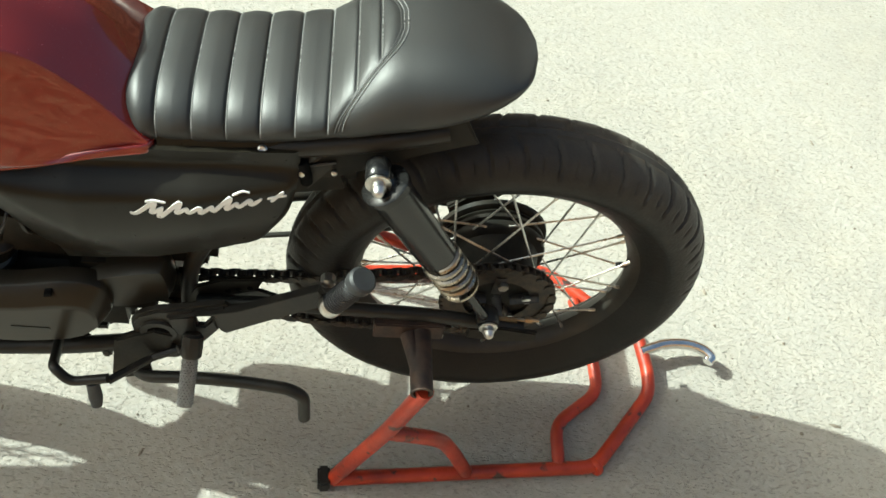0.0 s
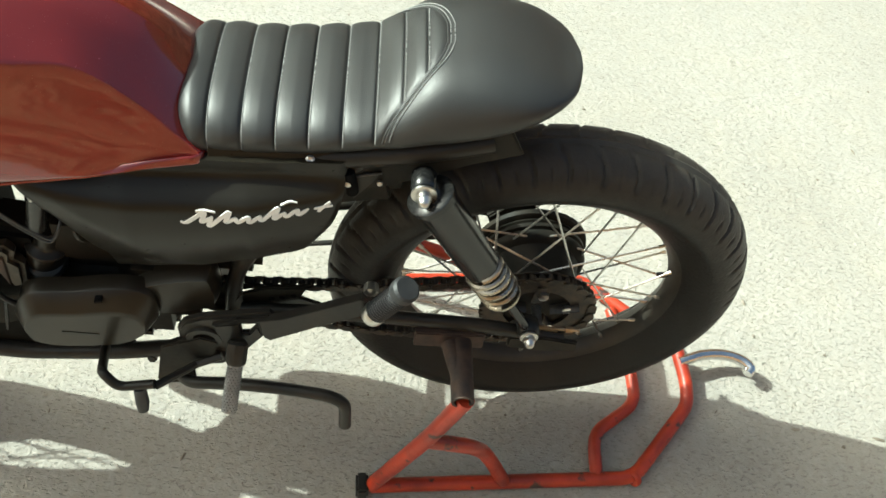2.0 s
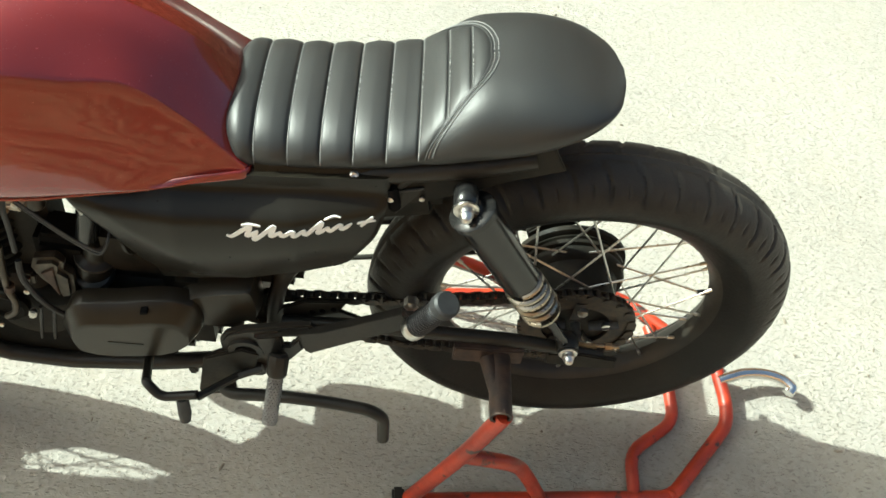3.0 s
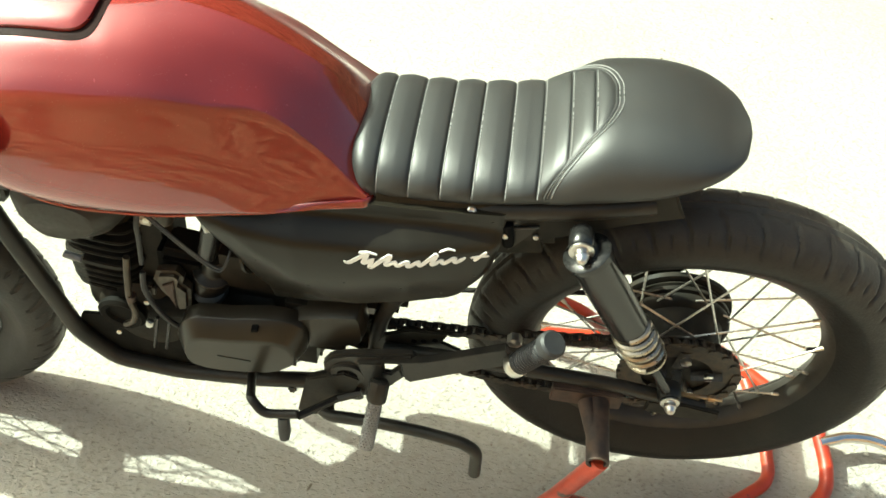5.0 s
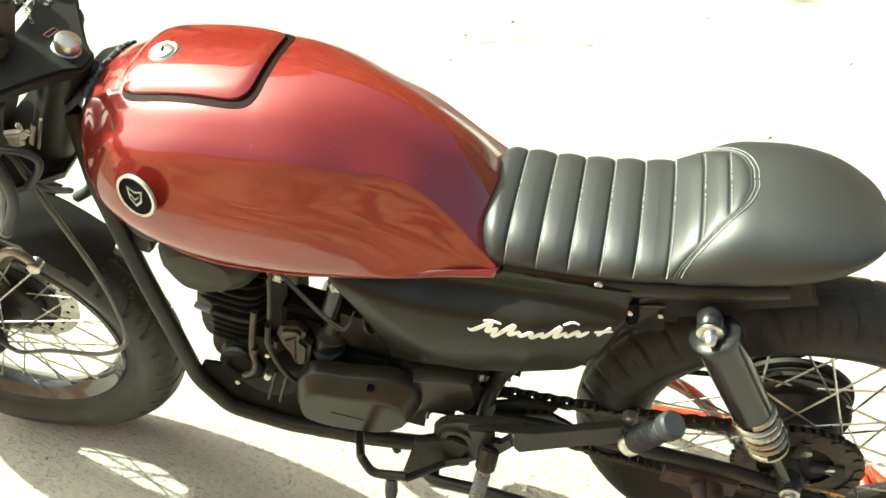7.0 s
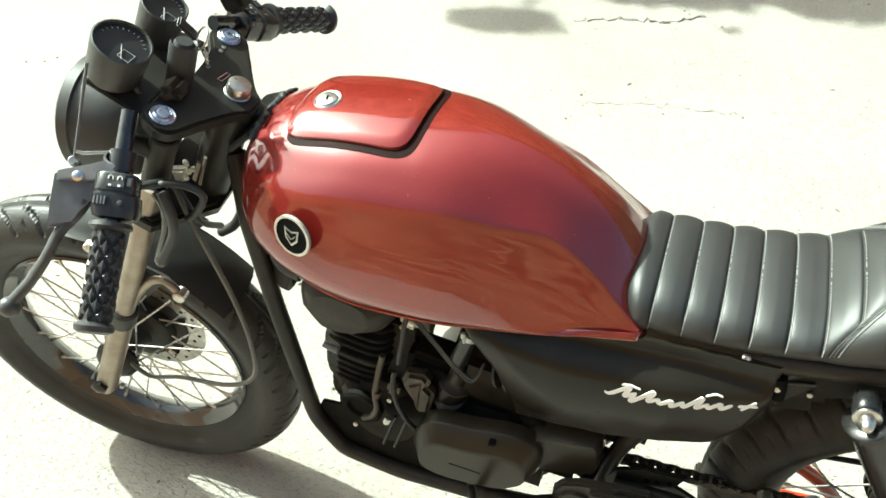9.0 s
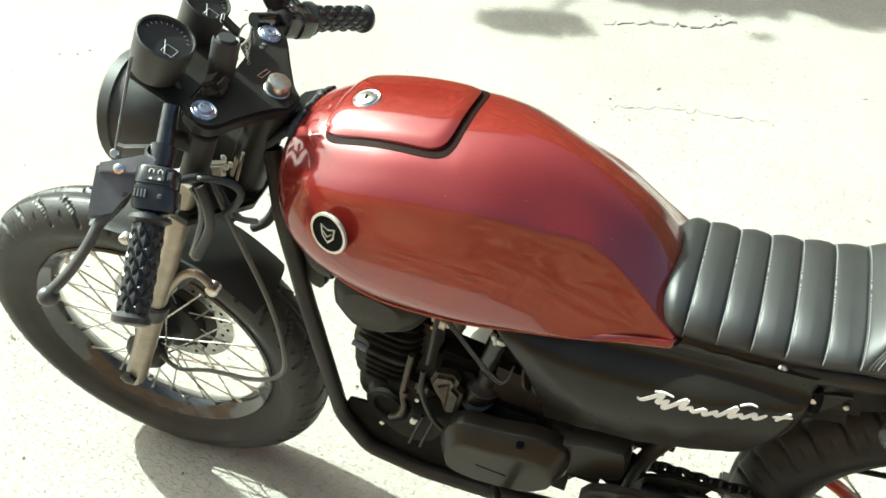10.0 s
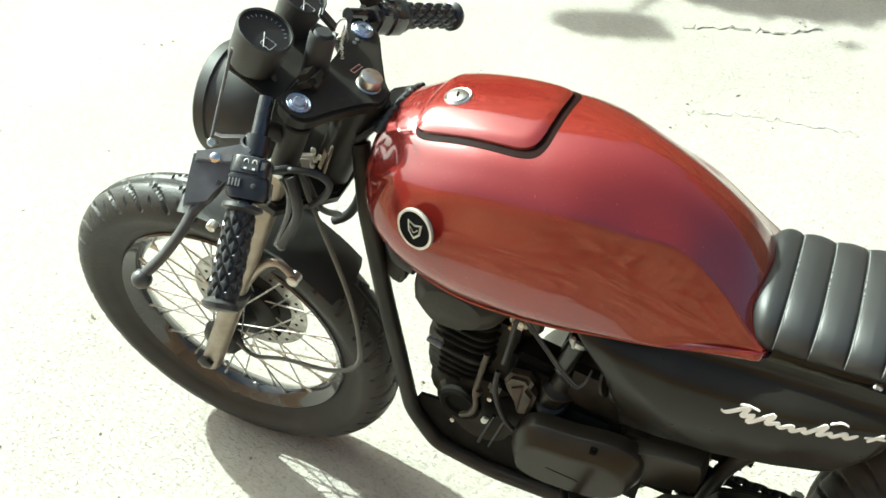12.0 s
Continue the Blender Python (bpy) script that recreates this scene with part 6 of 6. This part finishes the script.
bmesh.ops.create_uvsphere(bm, u_segments=16, v_segments=10, radius=0.0125, matrix=Matrix.Translation(F(-0.280, 0.466, 0.060)))
part("lever_ball", bm, WORN_BLACK, clutch)
boss = part("mirror_boss", turned(F(-0.1430, 0.6130, 0.0265), FORK_UP, [(0, 0.0100), (0.014, 0.0115), (0.0165, 0.0112), (0.0160, 0.0088), (0.004, 0.0085), (0.004, 0.001)], 20), SATIN, bike, "empty mirror socket on the perch")
part("socket_edge", ring_profile(F(-0.1430, 0.6300, 0.0265), FORK_UP, [(-0.0006, 0.0090), (-0.0006, 0.0112), (0.0006, 0.0112), (0.0006, 0.0090)], 24), ZINC, boss)
part("brake_lever", bar(smooth_path([F(0.16, 0.690, 0.06), F(0.2, 0.68, 0.05), F(0.27, 0.655, 0.005)], 5), 0.0075, 10), FRAME, bike)
part("brake_master", block(F(0.135, 0.70, 0.02), (0.03, 0.05, 0.03), (0, -20, 8), 0.006), FRAME, bike)

# front fender, cables, small fittings
bm = bmesh.new()
rings = []
fu, ff = FORK_UP, FRONT_FWD
for i in range(25):
    th = radians(-27 + 52 * i / 24)
    r = 0.341
    row = []
    for k in range(9):
        s = -1 + 2 * k / 8
        rr = r - 0.020 * s * s
        row.append(FRONT_HUB + FRONT_N * (0.056 * s) + rr * (math.cos(th) * fu + math.sin(th) * ff))
    rings.append(row)
skin(bm, rings, closed=False)
bmesh.ops.solidify(bm, geom=bm.faces[:], thickness=0.004)
part("front_fender", bm, SATIN, bike, "short satin black front fender")
for s in (-1, 1):
    part("fender_stay", slab([F(0.066 * s, 0.27, -0.03), F(0.066 * s, 0.27, 0.03), F(0.064 * s, 0.335, 0.04), F(0.064 * s, 0.335, -0.05)], FRONT_N, 0.008), SATIN, bike)
part("speedo_cable", bar(smooth_path([F(-0.05, 0.66, 0.06), V(-1.05, -0.10, 0.80), V(-1.033, -0.105, 0.745), V(-0.995, -0.112, 0.625), V(-0.980, -0.118, 0.535), V(-0.988, -0.122, 0.465), V(-1.04, -0.125, 0.425), V(-1.14, -0.118, 0.392), F(-0.072, 0.045, -0.07), F(-0.068, 0.050, -0.03)], 8), 0.0038, 8), CABLE, bike)
part("brake_arm", bar(smooth_path([F(-0.080, 0.205, -0.010), F(-0.085, 0.25, -0.012), F(-0.086, 0.33, -0.028), F(-0.086, 0.357, -0.049), F(-0.088, 0.348, -0.077)]), 0.0065, 10), ALLOY, bike)
part("brake_arm_eye", turned(F(-0.098, 0.346, -0.079), FRONT_N, [(0, 0.007), (0.002, 0.0095), (0.018, 0.0095), (0.02, 0.007)], 14), ZINC, bike)
part("speedo_drive", turned(F(-0.045, 0, 0), FRONT_N * -1, [(0, 0.04), (0.012, 0.036), (0.02, 0.026), (0.024, 0.014)], 24), ENGINE, bike)
part("fork_bolt", turned(F(-0.080, 0.352, 0.064), FRONT_N * -1, [(0, 0.008), (0.012, 0.008), (0.014, 0.005)], 8), ZINC, bike)
part("brake_hose", bar(smooth_path([F(-0.118, 0.582, -0.0250), F(-0.122, 0.557, -0.0440), F(-0.120, 0.522, -0.0540), F(-0.118, 0.482, -0.0528), F(-0.118, 0.447, -0.0490)]), 0.0070, 12), GRIP, bike)
part("hose_end", bar([F(-0.118, 0.449, -0.0490), F(-0.118, 0.443, -0.0484)], 0.0076, 12), CABLE, bike)
part("brake_hose", bar(smooth_path([F(-0.108, 0.562, -0.0150), F(-0.112, 0.550, -0.0314), F(-0.112, 0.517, -0.0407), F(-0.110, 0.470, -0.0420), F(-0.100, 0.420, -0.0380)]), 0.0065, 10), SWITCH, bike)
part("wiring_loom", bar(smooth_path([F(-0.128, 0.578, 0.0080), F(-0.112, 0.572, -0.0073), F(-0.112, 0.589, -0.0253), F(-0.112, 0.602, -0.0453), F(-0.112, 0.606, -0.0650), F(-0.110, 0.595, -0.0745), F(-0.108, 0.567, -0.0720), F(-0.100, 0.532, -0.0610)]), 0.0048, 10), GRIP, bike)
part("wiring_loom", bar(smooth_path([F(-0.13, 0.58, 0.002), F(-0.10, 0.58, -0.03), F(-0.085, 0.52, -0.070), F(-0.03, 0.46, -0.09)]), 0.0045, 8), GRIP, bike)
# pale block placed to fit a bright patch in the camera's view
part("loom_block", slab([F(-0.055, 0.5501, -0.0063), F(-0.055, 0.5706, -0.0303), F(-0.055, 0.5465, -0.0338), F(-0.055, 0.5274, -0.0090)], FRONT_N, 0.014, bevel=0.003), BADGE_PALE, bike, "pale block by the fork, placed to fit the view")
for b_, c_ in ((0.579, -0.0275), (0.566, -0.0345), (0.553, -0.0335), (0.574, -0.0385)):
    part("loom_clip", block(F(-0.058, b_, c_), (0.006, 0.007, 0.008), (0, -25, 8), 0.0018), ZINC, bike)
part("lock_plate", slab([F(-0.055, 0.590, -0.0400), F(-0.055, 0.588, -0.0455), F(-0.055, 0.552, -0.0460), F(-0.055, 0.554, -0.0405)], FRONT_N, 0.004, bevel=0.001), ALLOY, bike)
part("lock_bracket", bar([F(-0.050, 0.545, -0.050), F(-0.040, 0.585, -0.045)], 0.004, 8, 0.5), ALLOY, bike)
part("frame_hose", bar(smooth_path([V(-1.10, 0.02, 0.61), V(-1.07, 0.02, 0.635), V(-1.045, 0.02, 0.68), V(-1.03, 0.02, 0.74)]), 0.008, 10), GRIP, bike)

# ---- paddock stand under the swingarm ----
stand = thing("paddock_stand", "chipped orange tube paddock stand with a chrome handle", "stand", (0.1, 0.04, 0))
R_ST = 0.0130
part("base_tube", bar(bent([(-0.226, -0.192, 0.018), (0.257, -0.163, 0.018), (0.388, -0.014, 0.022), (0.392, 0.03, 0.030), (0.380, 0.095, 0.045)], 0.028), R_ST, 14), ORANGE, stand)
part("base_tube", bar(bent([(-0.255, 0.245, 0.018), (0.205, 0.275, 0.018), (0.350, 0.150, 0.022), (0.372, 0.118, 0.036)], 0.028), R_ST, 14), ORANGE, stand)
part("upright", bar(bent([(-0.226, -0.192, 0.020), (-0.150, -0.206, 0.27), (-0.112, -0.208, 0.412)], 0.03), R_ST, 14), ORANGE, stand)
part("upright", bar(bent([(-0.255, 0.245, 0.020), (-0.175, 0.226, 0.27), (-0.125, 0.208, 0.412)], 0.03), R_ST, 14), ORANGE, stand)
part("brace", bar(bent([(-0.152, -0.206, 0.262), (-0.060, -0.192, 0.205), (-0.030, -0.182, 0.13), (0.010, -0.178, 0.026)], 0.05), R_ST * 0.95, 14), ORANGE, stand)
part("brace", bar(bent([(-0.203, 0.231, 0.190), (-0.100, 0.207, 0.176), (-0.050, 0.215, 0.12), (-0.010, 0.258, 0.026)], 0.05), R_ST * 0.95, 14), ORANGE, stand)
part("inner_tube", bar(bent([(0.187, -0.166, 0.018), (0.190, -0.080, 0.020), (0.284, -0.012, 0.020), (0.284, 0.08, 0.020), (0.262, 0.20, 0.020)], 0.03), R_ST * 0.92, 14), ORANGE, stand)
part("handle", bar(smooth_path([(0.379, 0.070, 0.044), (0.402, 0.078, 0.047), (0.432, 0.088, 0.047), (0.475, 0.091, 0.046), (0.510, 0.082, 0.045), (0.528, 0.065, 0.043), (0.520, 0.053, 0.040)], 6), 0.0110, 14), CHROME, stand, "bent chrome handle")
for s, y in ((-1, -0.168), (1, 0.168)):
    sl = part("sleeve", ring_profile(V(-0.118, y, 0.418), V(0, 1, 0), [(-0.048, 0.0120), (-0.048, 0.0160), (0.048, 0.0160), (0.048, 0.0120)], 24), RUST, stand, "rusty brown support sleeve")
    part("sleeve_arm", bar([(-0.135, s * 0.125, 0.420), (-0.118, s * 0.19, 0.418)], 0.0125, 14), RUST, sl)
    part("swingarm_cup", slab([(-0.185, s * 0.115, 0.402), (-0.185, s * 0.115, 0.438), (-0.085, s * 0.115, 0.438), (-0.085, s * 0.115, 0.402)], (0, 1, 0), 0.014), RUST, stand)
part("end_cap", block((-0.242, -0.193, 0.020), (0.022, 0.036, 0.036), (0, 0, 4), 0.004), FRAME, stand)
part("end_cap", block((-0.270, 0.245, 0.020), (0.022, 0.036, 0.036), (0, 0, 4), 0.004), FRAME, stand)
part("weld_bead", turned((0.257, -0.163, 0.018), (0.8, 0.6, 0), [(-0.006, 0.015), (-0.003, 0.0165), (0.003, 0.0165), (0.006, 0.015)], 14), ORANGE, stand)

# ---- an unseen tree beyond the yard, added so its shade falls across the far ground ----
def build_tree(base, height, spread):
    rnd = random.Random(5)
    tree = thing("tree", "leafy green tree, unseen, added to cast shade on the yard", "tree", base)
    top = Vector(base) + V(0.15, 0.1, height * 0.62)
    trunk = bar(smooth_path([Vector(base) - V(0, 0, 0.05), Vector(base) + V(0.05, 0.02, height * 0.3), top], 6), [0.16 - 0.007 * k for k in range(13)], 12)
    bark = material("bark", (0.12, 0.085, 0.06), 0.9, second=(0.06, 0.045, 0.035), scale=12, bump=0.01, bump_scale=30)
    leafy = material("leaves", (0.055, 0.10, 0.03), 0.55, second=(0.09, 0.12, 0.035), scale=3)
    part("trunk", trunk, bark, tree)
    tips = []
    for k in range(9):
        a = k * 2.4
        s = Vector(base) + V(0.1, 0.06, height * (0.42 + 0.02 * k))
        e = top + V(math.cos(a) * spread * 0.7, math.sin(a) * spread * 0.7, height * (0.02 + 0.03 * (k % 4)))
        part("limb", bar(smooth_path([s, s.lerp(e, 0.5) + V(0, 0, 0.15), e], 5), [0.06 - 0.0045 * j for j in range(11)], 8), bark, tree)
        tips += [e, s.lerp(e, 0.65), top.lerp(e, 0.5)]
    # low boughs over the yard, their leaves set where the shade should land
    tip = V(-4.50, 2.785, 3.0)
    side_tip = V(-2.65, 3.64, 3.0)
    part("limb", bar(smooth_path([top - V(0, 0, 0.3), V(-4.3, 3.4, 3.05), V(-3.5, 3.46, 3.0), side_tip], 5), [0.05 - 0.0026 * j for j in range(16)], 8), bark, tree)
    part("limb", bar(smooth_path([top - V(0, 0, 0.4), top.lerp(tip, 0.5), tip], 5), [0.05 - 0.0042 * j for j in range(11)], 8), bark, tree)
    bm = bmesh.new()
    for i in range(9500):
        c = rnd.choice(tips) + V(rnd.gauss(0, 0.34), rnd.gauss(0, 0.34), rnd.gauss(0.1, 0.24))
        if i < 260:
            a, r = rnd.uniform(0, 6.283), rnd.random() ** 0.5
            c = tip + V(0.15 * r * math.cos(a), 0.045 * r * math.sin(a) + 0.03 * r * math.cos(a), rnd.gauss(0, 0.02))
        elif i < 2600:
            w_ = rnd.uniform(0, 1.9)
            gap = 0.05 * (math.sin(9 * w_) > 0.55)
            c = V(-4.47 + w_, 3.075 + 0.15 * w_ + gap + rnd.random() * 0.42, 3.0 + rnd.gauss(0, 0.03))
        n = V(rnd.uniform(-1, 1), rnd.uniform(-1, 1), rnd.uniform(0.1, 1)).normalized()
        d, u, w = frame_of(n)
        s = rnd.uniform(0.05, 0.1)
        q = [c + u * s, c + w * s * 0.45 + n * 0.01, c - u * s, c - w * s * 0.45 + n * 0.01]
        bm.faces.new([bm.verts.new(p) for p in q])
    tagged(part("crown", bm, leafy, tree, smooth=False), kind="stuff")


build_tree((-4.2, 5.0, 0), 5.0, 1.5)


# ---- unseen walls closing the yard, behind the camera and beyond, made for tank reflections ----
def build_wall():
    # tint and streaks are chosen for how they show in the red paint
    plaster = material("reflection_streak_plaster", (0.68, 0.42, 0.235), 0.9, second=(0.22, 0.122, 0.063), scale=2.8, amount=1.0, bump=0.004, bump_scale=25, spec=0.2, stretch=(0.40, 1, 7.0), lo=0.44, hi=0.575)
    bm = block((0.0, -2.6, 0.98), (26, 0.2, 2.0), (0, 0, 0), 0.01)
    wall = tagged(part("wall_south", bm, plaster, None, "unseen brown streaked wall, added for reflections in the tank"), category="wall", kind="structure")
    part("coping", block((0.0, -2.6, 2.01), (26, 0.28, 0.08), (0, 0, 0), 0.01), plaster, wall)

    # unseen; tall enough to shade the ground that the tank's rear reflects
    bm = block((0.0, 6.6, 3.98), (30, 0.2, 8.0), (0, 0, 0), 0.01)
    wall = tagged(part("wall_north", bm, plaster, None, "unseen brown streaked wall, added to darken the tank's far reflections"), category="wall", kind="structure")
    part("coping", block((0.0, 6.6, 8.01), (30, 0.28, 0.08), (0, 0, 0), 0.01), plaster, wall)


build_wall()
